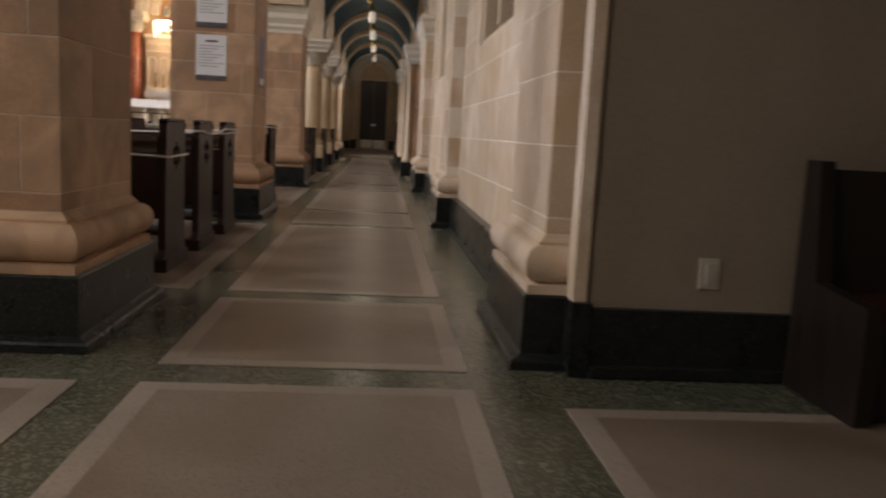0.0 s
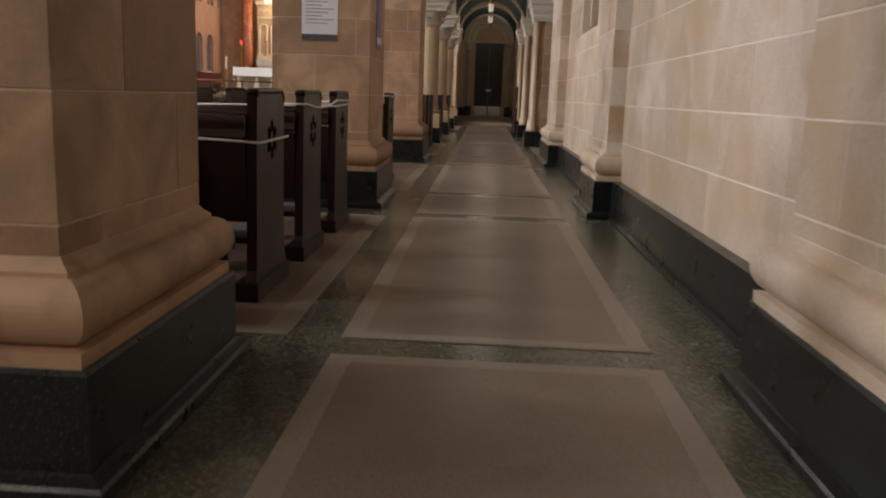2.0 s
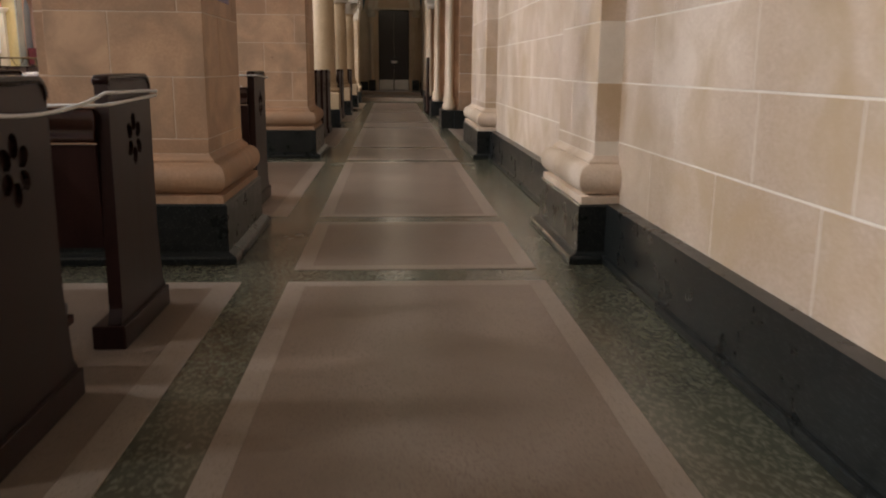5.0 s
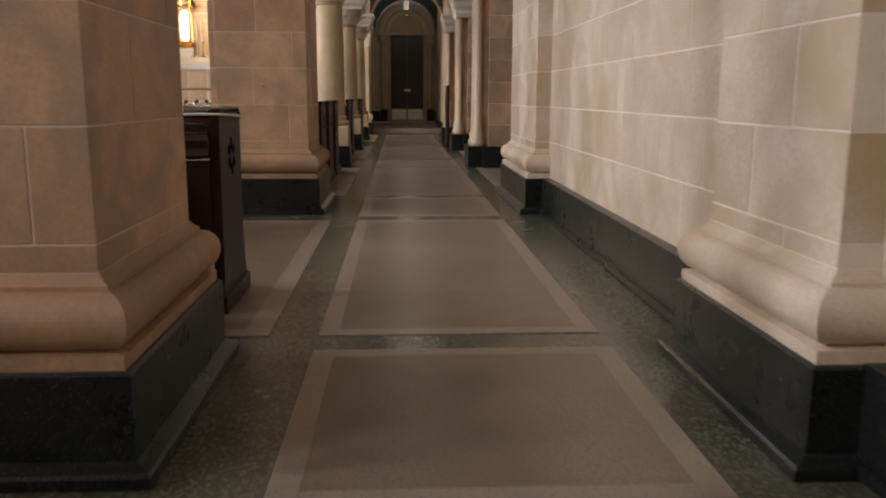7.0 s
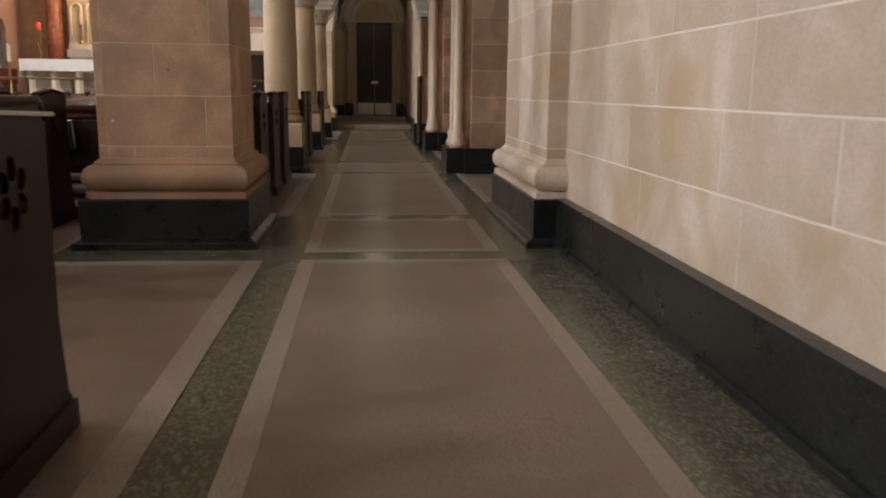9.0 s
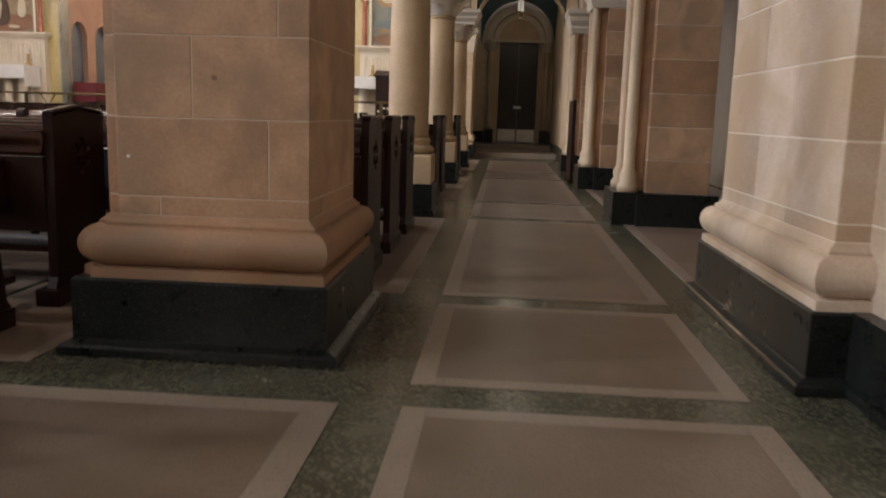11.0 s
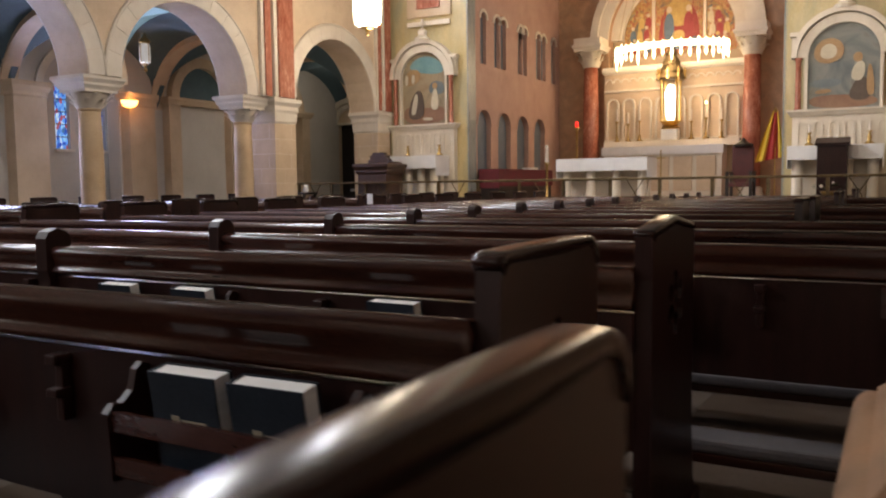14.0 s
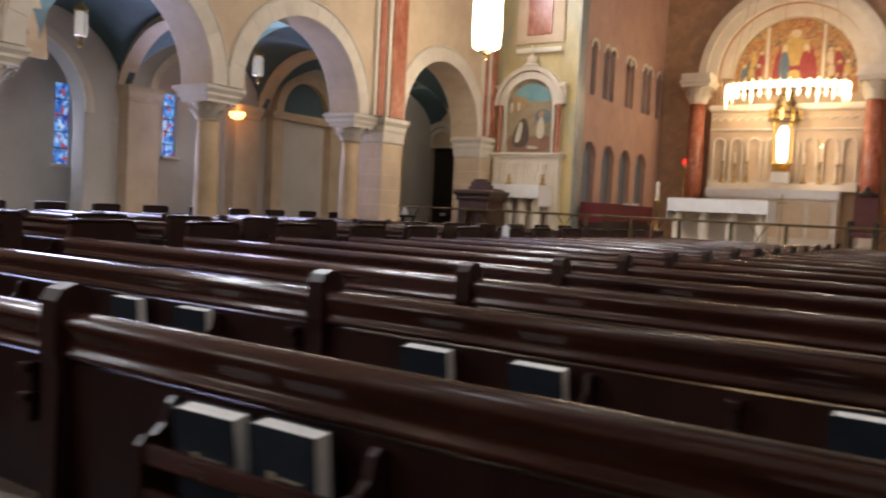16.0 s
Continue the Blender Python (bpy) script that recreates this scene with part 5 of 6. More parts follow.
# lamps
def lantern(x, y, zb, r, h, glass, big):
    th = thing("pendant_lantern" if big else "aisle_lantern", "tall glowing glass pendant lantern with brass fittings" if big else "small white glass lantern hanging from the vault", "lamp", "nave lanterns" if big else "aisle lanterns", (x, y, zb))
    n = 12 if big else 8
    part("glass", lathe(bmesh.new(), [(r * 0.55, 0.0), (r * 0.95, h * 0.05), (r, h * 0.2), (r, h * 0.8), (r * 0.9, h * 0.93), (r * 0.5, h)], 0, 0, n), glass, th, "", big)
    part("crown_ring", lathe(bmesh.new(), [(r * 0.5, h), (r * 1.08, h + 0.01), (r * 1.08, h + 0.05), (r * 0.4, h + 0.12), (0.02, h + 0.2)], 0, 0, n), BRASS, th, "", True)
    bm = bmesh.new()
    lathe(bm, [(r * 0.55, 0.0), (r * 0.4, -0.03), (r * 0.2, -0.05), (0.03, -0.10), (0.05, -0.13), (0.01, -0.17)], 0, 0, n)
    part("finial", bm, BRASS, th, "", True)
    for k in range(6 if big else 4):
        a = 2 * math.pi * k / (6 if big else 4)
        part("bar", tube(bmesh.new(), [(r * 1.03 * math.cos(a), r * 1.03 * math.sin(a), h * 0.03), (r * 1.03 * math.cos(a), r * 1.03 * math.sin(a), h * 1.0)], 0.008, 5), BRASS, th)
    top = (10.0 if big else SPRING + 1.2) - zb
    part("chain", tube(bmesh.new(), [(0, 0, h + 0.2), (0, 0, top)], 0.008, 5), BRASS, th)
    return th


for x in (-10.85, -3.65):
    lantern(x, 26.1, 4.24 if x < -5 else 4.1, 0.285, 1.5, LAMPGLASS, True)
    point_lamp("pendant_light", (x, 26.3, 3.85), 60, WARM, 0.25)
# The lantern and light at 1.6 are unseen, added to brighten the porch.
for y in (1.6, 6.65, 11.7, 16.4, 20.5, 24.2, 27.8, 31.5):
    lantern(0.33, y, 3.50, 0.075, 0.26, AISLEGLASS, False)
    point_lamp("aisle_light", (0.33, y, 3.2), 3.9, WARM, 0.3)
for y in (16.4, 20.4, 24.4, 28.0):
    point_lamp("west_aisle_light", (-15.3, y, 3.05), 3.5 if y < 27 else 6, (1.0, 0.88, 0.74), 0.15)
    lantern(-15.3, y, 3.68, 0.11, 0.42, AISLEGLASS, False)
# Unseen lantern and lamp, added behind the arch to brighten the last bay.
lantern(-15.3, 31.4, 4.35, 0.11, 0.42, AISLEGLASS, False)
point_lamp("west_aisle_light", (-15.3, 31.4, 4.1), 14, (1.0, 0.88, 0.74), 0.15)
th = thing("wall_sconce", "glowing orange wall sconce in the far aisle", "lamp", "", (-16.42, 24.9, 2.87))
part("bowl", lathe(bmesh.new(), [(0.03, 0), (0.12, 0.03), (0.17, 0.10), (0.18, 0.16)], 0, 0, 16), SCONCEGLOW, th, "", True)
part("arm", boxes((-0.06, 0.0, -0.03, 0.03, -0.02, 0.04)), BRASS, th)
point_lamp("sconce_light", (-16.3, 24.9, 3.22), 3, (1.0, 0.42, 0.14), 0.1)

# ---- sanctuary furnishings ----


def cloth_table(name, x0, x1, y0, y1, z0, z1, drop, label, leg_mat):
    th = thing(name, label, "altar")
    part("tabletop", boxes((x0, x1, y0, y1, z1 - 0.08, z1)), leg_mat, th)
    part("altar_cloth", boxes((x0 - 0.03, x1 + 0.03, y0 - 0.02, y1 + 0.02, z1, z1 + 0.012), (x0 - 0.03, x1 + 0.03, y0 - 0.03, y0 - 0.018, z1 - drop, z1 + 0.012), (x1 + 0.018, x1 + 0.03, y0 - 0.018, y1, z1 - drop * 1.6, z1 + 0.012), (x0 - 0.03, x0 - 0.018, y0 - 0.018, y1, z1 - drop * 1.6, z1 + 0.012)), CLOTH, th, "white linen altar cloth")
    for k in range(4):
        x = x0 + 0.14 + (x1 - x0 - 0.28) * k / 3
        part("leg", lathe(bmesh.new(), [(0.13, z0), (0.13, z0 + 0.08), (0.10, z0 + 0.12), (0.095, z1 - 0.2), (0.14, z1 - 0.1), (0.14, z1 - 0.08)], x, y0 + 0.2, 14), leg_mat, th)
    part("back_slab", boxes((x0 + 0.1, x1 - 0.1, y1 - 0.2, y1 - 0.05, z0, z1 - 0.08)), leg_mat, th)
    return th


cloth_table("main_altar", -8.25, -6.24, 29.8, 30.6, PLAT, 1.62, 0.27, "marble table altar with white linen cloth", WHITESTONE)
cloth_table("side_altar", -12.55, -11.19, 29.35, 30.0, PLAT, 1.79, 0.30, "small side altar with white cloth below a painting", WHITESTONE)
cloth_table("side_altar", -3.36, -1.78, 29.35, 30.0, PLAT, 1.73, 0.26, "small side altar with white cloth below a painting", WHITESTONE)


def aedicule(cx, zb, y, canvas, shapes, tall=1.02):
    """A framed wall painting with a round head, small red columns and a crest, over an arcaded base."""
    th = thing("altar_painting", "round-headed wall painting in a carved white stone frame", "painting", "paintings beside the chancel")
    w, zt = 0.63, zb + tall
    part("canvas", prism(bmesh.new(), [(cx - w, zb)] + arc(cx, zt, w, 20) + [(cx + w, zb)], "y", y - 0.06, y - 0.01), canvas, th, "dim painted scene")
    for k, (pts, mat) in enumerate(shapes):
        part("painted_shape", prism(bmesh.new(), [(cx + a, zb + b * (tall + 0.63) / 1.65) for a, b in rounded(pts)], "y", y - 0.064 - 0.003 * k, y - 0.06), mat, th)
    bm = bmesh.new()
    prism(bm, arc(cx, zt, w + 0.17, 24) + arc(cx, zt, w, 24, 0.0, math.pi), "y", y - 0.16, y)
    part("frame_arch", bm, WHITESTONE, th)
    bm = bmesh.new()
    prism(bm, arc(cx, zt, w + 0.30, 24) + arc(cx, zt, w + 0.20, 24, 0.0, math.pi), "y", y - 0.22, y)
    part("outer_arch", bm, WHITESTONE, th)
    for s in (-1, 1):
        part("spandrel", boxes((cx + s * (w + 0.2) - 0.1, cx + s * (w + 0.2) + 0.1, y - 0.1, y, zt, zt + 0.42)), WHITESTONE, th)
        part("jamb", boxes((cx + s * (w + 0.03) - 0.03, cx + s * (w + 0.03) + 0.03, y - 0.15, y, zb, zt)), WHITESTONE, th)
        part("red_column", lathe(bmesh.new(), [(0.07, zb), (0.055, zb + 0.06), (0.05, zt - 0.08), (0.075, zt)], cx + s * (w + 0.17), y - 0.14, 12), REDMARBLE, th, "slim red marble column", True)
        part("corner_block", boxes((cx + s * (w + 0.24) - 0.09, cx + s * (w + 0.24) + 0.09, y - 0.2, y, zt + 0.42, zt + 0.50)), WHITESTONE, th)
    part("sill", moulding(bmesh.new(), cx - w - 0.30, cx + w + 0.30, y - 0.22, y - 0.01, [(0, zb - 0.12), (0.02, zb - 0.08), (0.06, zb - 0.04), (0.06, zb)]), WHITESTONE, th)
    part("dado", boxes((cx - w - 0.26, cx + w + 0.26, y - 0.18, y, PLAT, zb - 0.12)), WHITESTONE, th)
    for k in range(6):
        q = cx - 0.70 + 0.28 * k
        bm = bmesh.new()
        prism(bm, [(q - 0.10, zb - 0.72)] + arc(q, zb - 0.32, 0.10, 8) + [(q + 0.10, zb - 0.72), (q + 0.07, zb - 0.72)] + arc(q, zb - 0.32, 0.07, 8, 0.0, math.pi) + [(q - 0.07, zb - 0.72)], "y", y - 0.215, y - 0.18)
        part("blind_arch", bm, WHITESTONE, th)
    bm = bmesh.new()
    lathe(bm, [(0.16, zt + w + 0.26), (0.20, zt + w + 0.32), (0.10, zt + w + 0.40), (0.12, zt + w + 0.50), (0.03, zt + w + 0.58)], cx, y - 0.12, 10)
    box(bm, cx - 0.025, cx + 0.025, y - 0.145, y - 0.095, zt + w + 0.55, zt + w + 0.80)
    box(bm, cx - 0.09, cx + 0.09, y - 0.145, y - 0.095, zt + w + 0.66, zt + w + 0.71)
    part("crest", bm, WHITESTONE, th, "carved stone crest with a cross")
    return th


DARK, EARTH, SKYBLUE = INK, REDMARBLE, mottled("painted_sky", (0.10, 0.24, 0.27), (0.22, 0.38, 0.38), 3, 30, 0.5, 0.02)
IVORY = mottled("painted_ivory", (0.50, 0.44, 0.32), (0.66, 0.60, 0.46), 4, 30, 0.5, 0.02)
ROBE = mottled("painted_brown", (0.07, 0.05, 0.036), (0.13, 0.09, 0.065), 4, 30, 0.5, 0.02)
OCHRE = mottled("painted_ochre", (0.30, 0.17, 0.075), (0.46, 0.29, 0.14), 4, 30, 0.5, 0.02)
RUSSET = mottled("painted_russet", (0.20, 0.10, 0.06), (0.32, 0.18, 0.11), 4, 30, 0.5, 0.02)
SLATE = mottled("painted_slate", (0.10, 0.125, 0.14), (0.20, 0.225, 0.23), 3, 30, 0.5, 0.02)
aedicule(-11.92, 2.60, 30.2, PAINTED, [
    ([(-0.60, 0.02), (0.60, 0.02), (0.60, 0.42), (0.1, 0.36), (-0.60, 0.46)], RUSSET),
    ([(-0.45, 1.22), (0.58, 1.10), (0.50, 1.40), (0.1, 1.58), (-0.35, 1.48)], SKYBLUE),
    ([(-0.58, 0.86), (-0.10, 0.98), (-0.12, 1.28), (-0.50, 1.26)], OCHRE),
    ([(-0.55, 0.92), (-0.46, 0.92), (-0.46, 1.15), (-0.55, 1.15)], IVORY),
    ([(-0.36, 0.94), (-0.27, 0.96), (-0.27, 1.16), (-0.36, 1.15)], IVORY),
    ([(0.10, 0.70), (0.58, 0.66), (0.56, 0.96), (0.2, 0.98)], SLATE),
    ([(-0.52, 0.12), (-0.02, 0.14), (0.0, 0.50), (-0.12, 0.84), (-0.34, 0.66)], ROBE),
    ([(-0.40, 0.24), (-0.24, 0.22), (-0.16, 0.66), (-0.26, 0.74)], IVORY),
    ([(0.18, 0.34), (0.42, 0.32), (0.40, 0.70), (0.32, 0.84), (0.24, 0.70)], IVORY),
    ([(0.25, 0.80), (0.38, 0.80), (0.38, 0.94), (0.25, 0.94)], OCHRE),
    ([(-0.05, 0.10), (0.22, 0.08), (0.26, 0.15), (0.0, 0.17)], IVORY)], 1.16)
aedicule(-2.49, 2.47, 30.2, DUSK, [
    ([(-0.60, 0.02), (0.60, 0.02), (0.60, 0.24), (-0.60, 0.30)], RUSSET),
    ([(-0.60, 0.42), (-0.02, 0.44), (-0.04, 0.60), (-0.60, 0.58)], SLATE),
    ([(0.04, 0.16), (0.52, 0.14), (0.44, 0.56), (0.26, 0.64)], ROBE),
    ([(0.10, 0.56), (0.34, 0.50), (0.40, 0.86), (0.22, 0.92)], IVORY),
    ([(0.17, 0.88), (0.33, 0.88), (0.33, 1.06), (0.17, 1.06)], OCHRE),
    ([(0.40, 0.24), (0.56, 0.22), (0.50, 0.80), (0.42, 0.84)], OCHRE),
    ([(-0.54, 0.98), (-0.30, 0.86), (0.0, 0.98), (0.0, 1.27), (-0.24, 1.40), (-0.50, 1.28)], OCHRE),
    ([(-0.42, 1.02), (-0.28, 0.96), (-0.12, 1.02), (-0.12, 1.20), (-0.26, 1.28), (-0.40, 1.20)], IVORY),
    ([(-0.50, 0.30), (-0.20, 0.32), (-0.22, 0.40), (-0.48, 0.38)], OCHRE)])
for x0, x1 in ((-12.1, -11.45), (-2.9, -2.2)):
    th = thing("upper_panel", "tall pale marble panel high on the sanctuary wall", "wall panel", "upper marble panels")
    part("frame", boxes((x0 - 0.3, x1 + 0.3, 30.14, 30.2, 5.25, 8.8), bevel=0.01), LIME, th)
    part("field", boxes((x0, x1, 30.11, 30.14, 5.45, 8.6)), REDMARBLE, th)
    part("garland", boxes((x0 - 0.28, x1 + 0.28, 30.10, 30.14, 5.02, 5.14), bevel=0.02), WHITESTONE, th)

# high altar, reredos and tabernacle in the chancel
th = thing("reredos", "carved cream stone reredos with blind arches behind the altar", "reredos")
RX0, RX1 = -9.19, -5.24
part("slab", boxes((RX0, RX1, 36.05, 36.38, PLAT, 4.35)), LIME, th)
part("cornice", moulding(bmesh.new(), RX0, RX1, 36.0, 36.38, [(0, 4.26), (0.05, 4.32), (0.05, 4.40), (0.02, 4.46)]), WHITESTONE, th)
for k in range(8):
    q = RX0 + 0.27 + 0.48 * k
    bm = bmesh.new()
    prism(bm, [(q - 0.19, 2.28)] + arc(q, 3.37, 0.19, 10) + [(q + 0.19, 2.28), (q + 0.14, 2.28)] + arc(q, 3.37, 0.14, 10, 0.0, math.pi) + [(q - 0.14, 2.28)], "y", 35.97, 36.05)
    part("blind_arch", bm, WHITESTONE, th)
    bm = bmesh.new()
    for j in (-1, 1):
        c = q + 0.12 * j
        prism(bm, arc(c, 4.02, 0.115, 8) + arc(c, 4.02, 0.085, 8, 0.0, math.pi), "y", 36.01, 36.05)
    part("frieze_arches", bm, WHITESTONE, th)
part("string_course", boxes((RX0, RX1, 35.99, 36.05, 3.74, 3.80), (RX0, RX1, 36.0, 36.05, 2.30, 2.36), bevel=0.01), WHITESTONE, th)
th = thing("high_altar", "pale marble high altar with white linen cloth", "altar")
part("body", boxes((-8.93, -5.66, 35.2, 35.95, PLAT, 2.08)), WHITESTONE, th)
for k in range(5):
    part("panel", boxes((-8.80 + 0.62 * k, -8.30 + 0.62 * k, 35.16, 35.2, 0.85, 1.80), bevel=0.01), LIME, th)
part("altar_cloth", boxes((-8.98, -5.61, 35.14, 35.97, 2.085, 2.10), (-8.98, -5.61, 35.13, 35.145, 1.86, 2.10)), CLOTH, th)
part("gradine", boxes((-9.1, -5.3, 35.7, 36.03, 2.10, 2.28)), WHITESTONE, th)
th = thing("tabernacle", "ornate gold tabernacle tower round a glowing white figure shape", "tabernacle")
TX, TY = -7.16, 35.72
part("pedestal", boxes((TX - 0.22, TX + 0.22, TY - 0.2, TY + 0.2, 2.28, 2.58)), CLOTH, th)
part("stand", lathe(bmesh.new(), [(0.20, 2.58), (0.26, 2.62), (0.16, 2.68), (0.22, 2.74), (0.3, 2.8)], TX, TY, 12), GOLDLEAF, th)
# plain shape for a lamp-lit white figure; the light on it is emission
part("glowing_figure", lathe(bmesh.new(), [(0.10, 2.84), (0.15, 3.0), (0.17, 3.6), (0.08, 3.82)], TX, TY, 14), glow("white_figure_glow", (1.0, 0.95, 0.88), 2.5), th, "plain white figure shape, its lamplight put in as glow", True)
for k in range(4):
    a = math.pi / 4 + k * math.pi / 2
    part("gold_post", lathe(bmesh.new(), [(0.05, 2.8), (0.035, 2.9), (0.03, 3.85), (0.055, 3.95)], TX + 0.3 * math.cos(a), TY + 0.3 * math.sin(a), 8), GOLDLEAF, th)
bm = bmesh.new()
lathe(bm, [(0.38, 3.95), (0.42, 4.0), (0.33, 4.12), (0.35, 4.2), (0.24, 4.36), (0.27, 4.42), (0.15, 4.62), (0.17, 4.68), (0.07, 4.86), (0.01, 5.03)], TX, TY, 8)
for k in range(8):
    a = 2 * math.pi * k / 8
    part("pinnacle", lathe(bmesh.new(), [(0.04, 3.95), (0.03, 4.12), (0.05, 4.15), (0.005, 4.3)], TX + 0.38 * math.cos(a), TY + 0.38 * math.sin(a), 6), BRASS, th)
part("spire", bm, BRONZE, th, "stepped gilt spire")

# hanging crown of lights in the niche
th = thing("hanging_crown", "hanging gilded crown of lit glass points before the mosaic", "lamp")
cr, cz, cy = 1.56, 4.72, 35.95
bm = bmesh.new()
strip(bm, [[(NX - cr * math.cos(t), cy - 0.9 * math.sin(t), cz + 0.06), (NX - cr * math.cos(t), cy - 0.9 * math.sin(t) - 0.02, cz + 0.06), (NX - cr * math.cos(t), cy - 0.9 * math.sin(t) - 0.02, cz + 0.22), (NX - cr * math.cos(t), cy - 0.9 * math.sin(t), cz + 0.22)] for t in [math.pi * k / 28 for k in range(29)]])
part("band", bm, CROWNGLOW, th, "lit glass band")
for k in range(21):
    t = math.pi * k / 20
    x, y = NX - cr * math.cos(t), cy - 0.9 * math.sin(t)
    big = (1.3, 0.5, 0.8, 0.3, 1.0, 0.45, 0.7)[k % 7]
    part("glass_point", lathe(bmesh.new(), [(0.01, cz + 0.24 + 0.05 * big), (0.03, cz + 0.22), (0.05, cz + 0.10), (0.022, cz - 0.02), (0.04, cz - 0.06), (0.05, cz - 0.10), (0.006, cz - 0.10 - 0.22 * big)], x, y - 0.03, 8), CROWNGLOW, th)
for k in (0, 3, 6, 9, 12):
    t = math.pi * k / 12
    part("chain", tube(bmesh.new(), [(NX - cr * math.cos(t), cy - 0.9 * math.sin(t), cz + 0.3), (NX - 0.3 * math.cos(t), cy - 0.2 * math.sin(t), 11.0)], 0.006, 5), BRASS, th)
point_lamp("crown_light", (NX, 35.2, 4.15), 105, GOLD, 0.35)
point_lamp("crown_light", (NX, 35.3, 5.0), 75, GOLD, 0.35)
point_lamp("altar_candle_light", (-6.2, 35.3, 2.95), 8, GOLD, 0.08)


def candlestick(x, y, z, h, lit):
    th = thing("candlestick", "brass altar candlestick with white candle" + (", lit" if lit else ", unlit"), "candlestick", "altar candlesticks", (x, y, z))
    part("stand", lathe(bmesh.new(), [(0.10, 0), (0.09, 0.03), (0.03, 0.08), (0.045, 0.14), (0.02, 0.22), (0.02, h * 0.55), (0.05, h * 0.6), (0.055, h * 0.63)], 0, 0, 10), BRASS, th, "", True)
    part("candle", lathe(bmesh.new(), [(0.022, h * 0.63), (0.022, h), (0.004, h + 0.02)], 0, 0, 8), PETAL, th)
    if lit:
        part("flame", lathe(bmesh.new(), [(0.004, h + 0.02), (0.016, h + 0.05), (0.003, h + 0.11)], 0, 0, 6), FLAME, th)


for k, x in enumerate((-8.75, -8.42, -8.08, -6.62, -6.22, -5.80)):
    candlestick(x, 35.86, 2.28, 0.95 - 0.12 * (k % 2), k == 4)
for x in (-12.25, -11.35, -3.05, -2.0):
    candlestick(x, 29.85, 1.805 if x < -5 else 1.745, 0.42, False)
th = thing("paschal_candle", "tall floor candlestick with a white candle by the altar", "candlestick", "", (-8.55, 29.9, PLAT))
part("stand", lathe(bmesh.new(), [(0.18, 0), (0.16, 0.03), (0.03, 0.1), (0.025, 0.95), (0.07, 1.0), (0.07, 1.03)], 0, 0, 12), BRASS, th, "", True)
part("candle", lathe(bmesh.new(), [(0.04, 1.03), (0.04, 1.42), (0.01, 1.44)], 0, 0, 10), PETAL, th)
th = thing("sanctuary_lamp", "red glass sanctuary lamp on a dark standard", "lamp", "", (-8.95, 33.0, PLAT))
part("standard", lathe(bmesh.new(), [(0.2, 0), (0.18, 0.04), (0.03, 0.12), (0.03, 1.92), (0.08, 2.02)], 0, 0, 12), BRASS, th, "", True)
part("glass", lathe(bmesh.new(), [(0.035, 2.02), (0.05, 2.09), (0.04, 2.17)], 0, 0, 10), REDGLASS, th, "", True)
th = thing("processional_cross", "slim brass processional cross standing by the altar", "cross", "", (-6.05, 30.3, PLAT))
bm = boxes((-0.012, 0.012, -0.012, 0.012, 0.05, 1.25), (-0.10, 0.10, -0.01, 0.01, 1.06, 1.085))
lathe(bm, [(0.14, 0), (0.13, 0.03), (0.02, 0.06)], 0, 0, 10)
part("shaft", bm, BRASS, th)


def bouquet(x, y, z, r, seed):
    q = random.Random(seed)
    th = thing("flower_arrangement", "low arrangement of cream flowers and green leaves", "flowers", "sanctuary flowers", (x, y, z))
    part("bowl", lathe(bmesh.new(), [(r * 0.4, 0), (r * 0.55, 0.04), (r * 0.6, 0.09)], 0, 0, 12), BRASS, th)
    leaves, blooms = bmesh.new(), bmesh.new()
    for k in range(46):
        a, d = q.uniform(0, 6.28), r * math.sqrt(q.random())
        p = Vector((d * math.cos(a), d * math.sin(a), 0.10 + 0.5 * (r - d) + q.uniform(0, 0.06)))
        w = Vector((math.cos(a + 1.2), math.sin(a + 1.2), 0.3)) * 0.03
        tip = p + Vector((math.cos(a), math.sin(a), 0.5)) * 0.08
        vs = [leaves.verts.new(v) for v in (p - w * 0.4, p + w * 0.4 + (tip - p) * 0.3, tip, p - w * 0.9 + (tip - p) * 0.3)]
        leaves.faces.new(vs)
    for k in range(14):
        a, d = q.uniform(0, 6.28), r * 0.85 * math.sqrt(q.random())
        bmesh.ops.create_icosphere(blooms, subdivisions=1, radius=q.uniform(0.025, 0.04), matrix=Matrix.Translation((d * math.cos(a), d * math.sin(a), 0.15 + 0.5 * (r - d))))
    part("leaves", leaves, LEAFGREEN, th)
    part("blooms", blooms, PETAL, th)


bouquet(-7.4, 29.2, PLAT, 0.32, 1)
bouquet(-12.7, 28.75, 0.72, 0.28, 2)
bouquet(-2.6, 28.95, PLAT + 0.25, 0.28, 3)
th = thing("flower_stool", "small dark stool holding flowers by the rail", "stool", "", (-2.6, 28.95, PLAT))
part("top", boxes((-0.2, 0.2, -0.2, 0.2, 0.20, 0.25)), DOORWOOD, th)
for sx, sy in ((-0.17, -0.17), (0.17, -0.17), (-0.17, 0.17), (0.17, 0.17)):
    part("leg", boxes((sx - 0.02, sx + 0.02, sy - 0.02, sy + 0.02, 0, 0.20)), DOORWOOD, th)

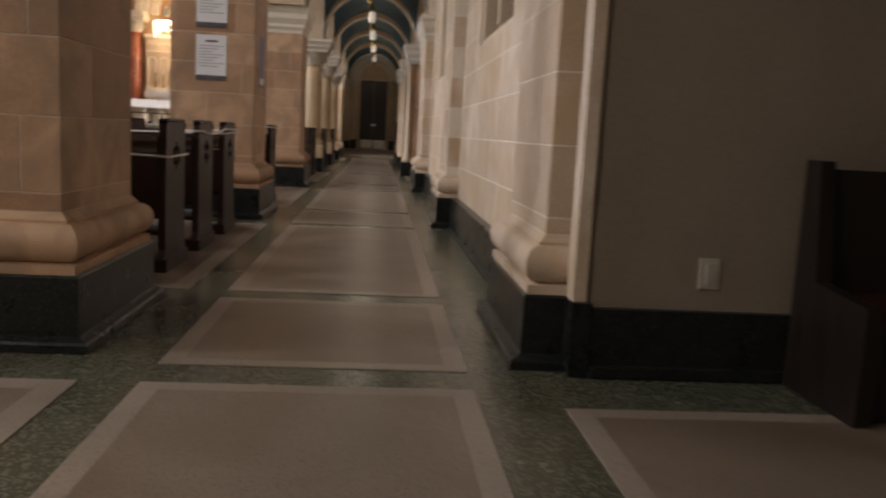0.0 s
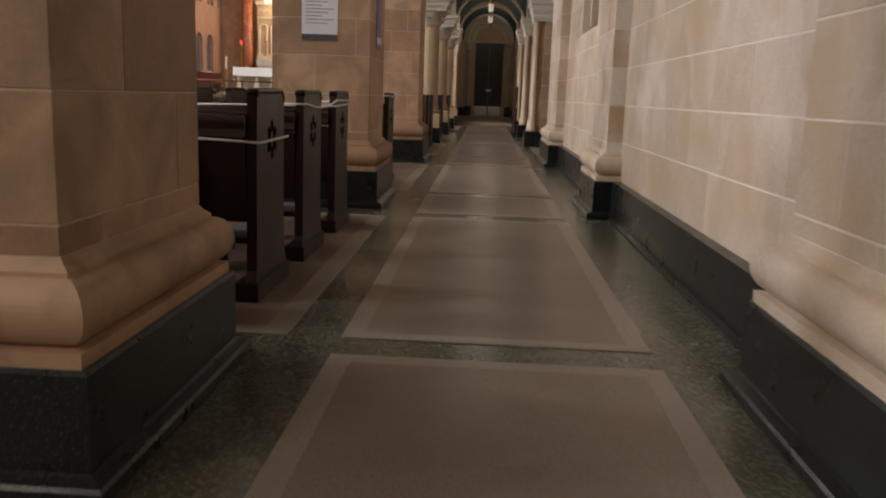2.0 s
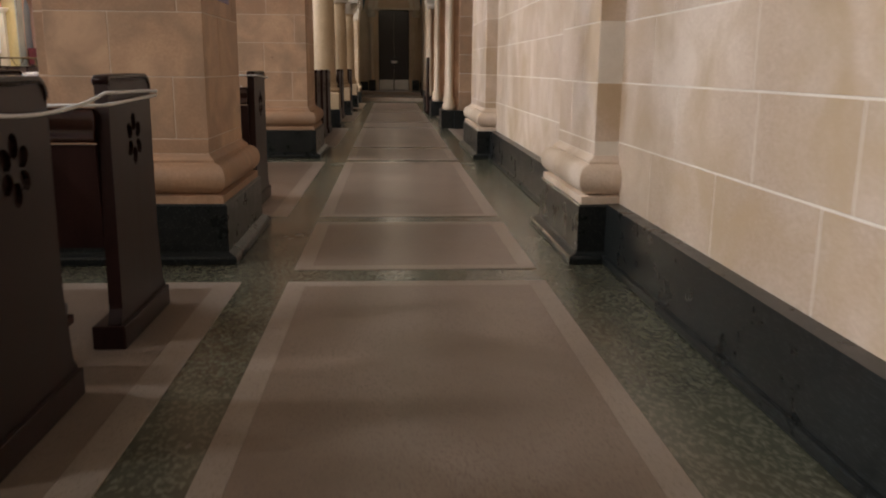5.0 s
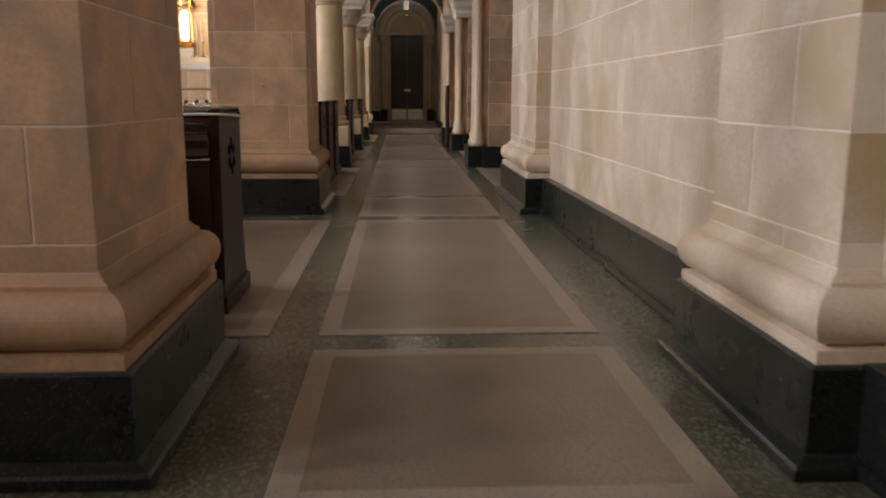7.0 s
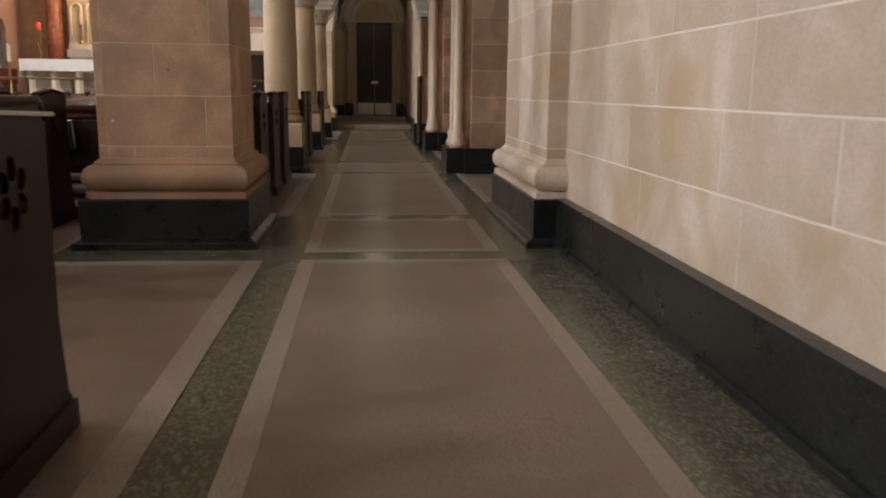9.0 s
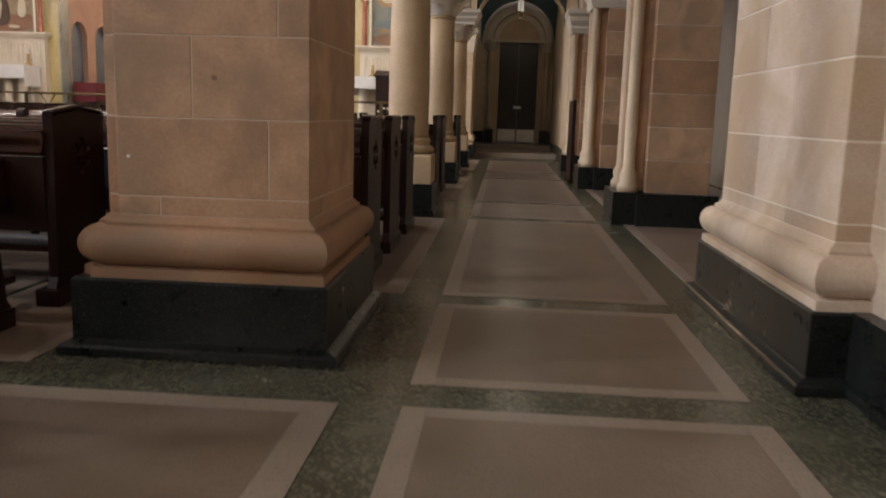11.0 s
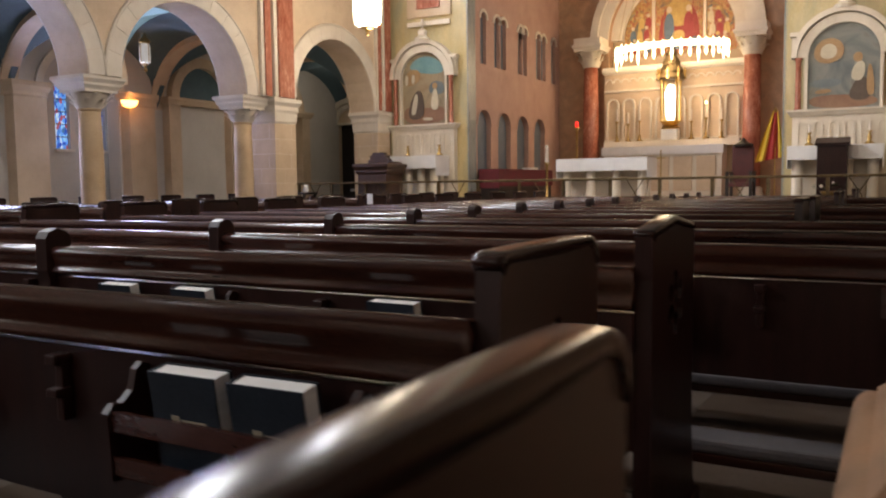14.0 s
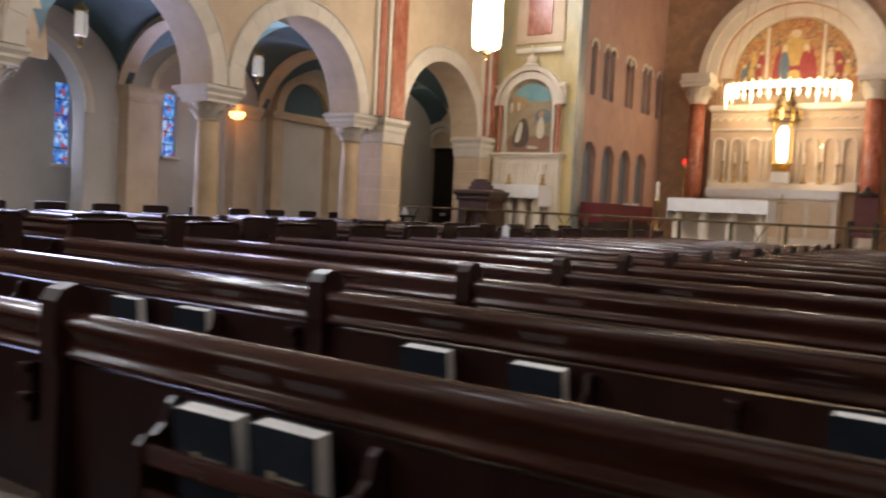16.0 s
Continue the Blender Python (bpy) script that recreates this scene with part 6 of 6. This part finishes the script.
# pulpit, lectern, chair, flag, side table
th = thing("pulpit", "stepped brown wooden pulpit with carved cresting", "pulpit", "", (-12.29, 28.25, 0.0))
part("body", boxes((-0.38, 0.42, 0.0, 0.7, 0, 1.36), bevel=0.012), PULPITWOOD, th)
part("desk", moulding(bmesh.new(), -0.40, 0.44, -0.02, 0.72, [(0, 1.36), (0.02, 1.40), (0.02, 1.46), (0.07, 1.53), (0.07, 1.59), (0.0, 1.61)]), PULPITWOOD, th)
part("crest", prism(bmesh.new(), [(-0.42, 1.61), (-0.42, 1.70), (-0.36, 1.70), (-0.36, 1.78), (-0.38, 1.80), (-0.30, 1.82), (-0.28, 1.88), (0.02, 1.88), (0.04, 1.82), (0.12, 1.80), (0.10, 1.76), (0.16, 1.72), (0.16, 1.66), (0.30, 1.66), (0.44, 1.64), (0.44, 1.61)], "y", 0.50, 0.66), PULPITWOOD, th, "shaped wooden cresting")
for k in range(3):
    part("panel", boxes((-0.35 + 0.26 * k, -0.12 + 0.26 * k, -0.018, 0.0, 0.2, 1.2), bevel=0.006), PULPITWOOD, th)
th = thing("lectern", "plain dark wooden lectern with sloping top", "lectern", "", (-2.58, 28.95, PLAT))
part("body", boxes((-0.25, 0.25, -0.02, 0.35, 0, 1.18), bevel=0.01), ENDWOOD, th)
part("slope", prism(bmesh.new(), [(-0.06, 1.18), (0.38, 1.18), (0.38, 1.34), (-0.06, 1.22)], "x", -0.29, 0.29), ENDWOOD, th)
th = thing("celebrant_chair", "dark carved wooden chair with red leather back", "chair", "", (-4.75, 32.6, PLAT))
part("seat", boxes((-0.25, 0.25, -0.3, 0.3, 0.42, 0.52), bevel=0.02), LEATHER, th)
part("backrest", boxes((-0.25, 0.25, 0.26, 0.34, 0.5, 1.38), bevel=0.02), LEATHER, th)
part("crest", lathe(bmesh.new(), [(0.23, 0), (0.23, 0.04), (0.1, 0.10), (0.02, 0.2)], 0, 0.30, 10), DOORWOOD, th).location = (0, 0, 1.38)
for sx in (-0.26, 0.26):
    part("arm", boxes((sx - 0.035, sx + 0.035, -0.3, 0.3, 0.72, 0.78), bevel=0.01), DOORWOOD, th)
    for sy in (-0.27, 0.27):
        part("leg", boxes((sx - 0.035, sx + 0.035, sy - 0.035, sy + 0.035, 0, 0.72), bevel=0.006), DOORWOOD, th)
th = thing("flag", "yellow and red flag hanging from a pole beside the chancel", "flag", "", (-3.85, 31.3, PLAT))
part("pole", lathe(bmesh.new(), [(0.16, 0), (0.15, 0.05), (0.018, 0.08), (0.018, 2.0), (0.05, 2.05), (0.005, 2.13)], 0, 0, 10), BRASS, th)
for a, b, mat, lab in ((0.0, 0.34, YELLOWCLOTH, "yellow hanging cloth"), (0.34, 0.80, FLAGRED, "red hanging cloth"), (0.80, 1.0, YELLOWCLOTH, "yellow hanging cloth")):
    rings = []
    for i in range(7):
        u = a + (b - a) * i / 6
        fold = 0.05 * math.sin(u * 19)
        rings.append([(-0.05 + 0.10 * u, fold * 0.3 - 0.02, 2.05), (-0.20 + 0.32 * u, fold - 0.03, 1.60), (-0.40 + 0.58 * u, fold * 1.4 - 0.03, 0.95 + 0.10 * u)])
    part("cloth", strip(bmesh.new(), rings, False), mat, th, lab, True)
th = thing("credence_bench", "low bench draped with red cloth beside the chancel wall", "bench", "", (-10.38, 30.95, PLAT))
part("frame", boxes((-0.25, 0.25, -0.3, 3.2, 0.0, 0.90), bevel=0.01), DOORWOOD, th)
part("drape", boxes((-0.28, 0.28, -0.33, 3.23, 0.90, 0.93), (0.25, 0.28, -0.33, 3.23, 0.50, 0.90), (-0.28, 0.28, -0.34, -0.31, 0.45, 0.93)), REDCLOTH, th, "red cloth cover")
part("book", boxes((0.02, 0.26, 1.7, 2.2, 0.93, 0.99)), PAGES, th)
th = thing("side_table", "small dark side table with a white pitcher", "table", "", (-13.9, 27.6, 0))
part("tabletop", boxes((-0.35, 0.35, -0.25, 0.25, 0.90, 0.95), bevel=0.01), DOORWOOD, th)
for sx, sy in ((-0.3, -0.2), (0.3, -0.2), (-0.3, 0.2), (0.3, 0.2)):
    part("leg", boxes((sx - 0.025, sx + 0.025, sy - 0.025, sy + 0.025, 0, 0.90)), DOORWOOD, th)
th = thing("pitcher", "small white pitcher on the side table", "pitcher", "", (-13.7, 27.6, 0.95))
part("body", lathe(bmesh.new(), [(0.05, 0), (0.08, 0.06), (0.05, 0.14), (0.06, 0.18)], 0, 0, 12), CLOTH, th, "", True)


# communion rail
def rail(x0, x1, y):
    th = thing("communion_rail", "long brass altar rail on slim openwork posts", "rail", "")
    part("handrail", boxes((x0, x1, y - 0.05, y + 0.05, 1.13, 1.18), bevel=0.012), BRONZE, th)
    part("lower_rail", boxes((x0, x1, y - 0.015, y + 0.015, 0.55, 0.58)), BRONZE, th)
    n = int((x1 - x0) / 0.95)
    for k in range(n + 1):
        x = x0 + 0.05 + (x1 - x0 - 0.1) * k / n
        part("post", boxes((x - 0.03, x + 0.03, y - 0.03, y + 0.03, 0.0, 1.13), bevel=0.006), BRONZE, th)
        if k % 2 == 0 and k < n:
            q = x + (x1 - x0) / n / 2
            bm = bmesh.new()
            for s in (-1, 1):
                tube(bm, [(q + s * 0.16, y, 0.58), (q - s * 0.05, y, 0.80), (q + s * 0.16, y, 1.13)], 0.012, 5)
            part("scrollwork", bm, BRONZE, th)


rail(-14.4, -1.55, 28.15)
th = thing("reserved_card", "narrow white card standing on a pew", "card", "", (-7.34, 20.91, 0.838))
part("sheet", boxes((-0.04, 0.04, -0.004, 0.004, 0, 0.13)), PAPER, th)

# ---- floor slabs, laid flush into the green ground ----
FLOOR = bpy.data.objects["floor"]


def slab(x0, x1, y0, y1, edge=0.085):
    """A buff terrazzo field with a pale border, each piece of its own."""
    z0, z1, e, g = -0.02, 0.0, edge, 0.0004
    rows = [("terrazzo_field", (x0 + e, x1 - e, y0 + e, y1 - e), BUFF), ("terrazzo_border", (x0, x0 + e, y0, y1), BORDER), ("terrazzo_border", (x1 - e, x1, y0, y1), BORDER), ("terrazzo_border", (x0 + e, x1 - e, y0, y0 + e), BORDER), ("terrazzo_border", (x0 + e, x1 - e, y1 - e, y1), BORDER)]
    for name, (a, b, c, d), mat in rows:
        bm = bmesh.new()
        box(bm, a + g, b - g, c + g, d - g, z0, z1)
        part(name, bm, mat, FLOOR)


for k in range(-1, 6):
    y = 3.52 + 5.005 * k
    if y > 28:
        continue
    slab(-0.235, 0.975, y, y + 1.28)
    slab(-0.235, 0.975, y + 1.49, y + 4.77)
    for j in range(3):
        slab(-2.40 - 1.98 * j + 0.01, -0.44 - 1.98 * j - 0.01 if j else -0.45, y + 1.49, y + 4.77, 0.11)
        slab(-2.40 - 1.98 * j + 0.01, -0.44 - 1.98 * j - 0.01, y - 0.0, y + 1.46, 0.11) if j else None
    slab(-2.39, -1.70, y + 0.03, y + 1.46, 0.06)
    if k > 1:
        slab(1.20, 3.2, y + 1.46, y + 4.80)
slab(1.28, 3.2, -0.3, 3.10)
slab(3.4, 5.5, -0.3, 3.10)
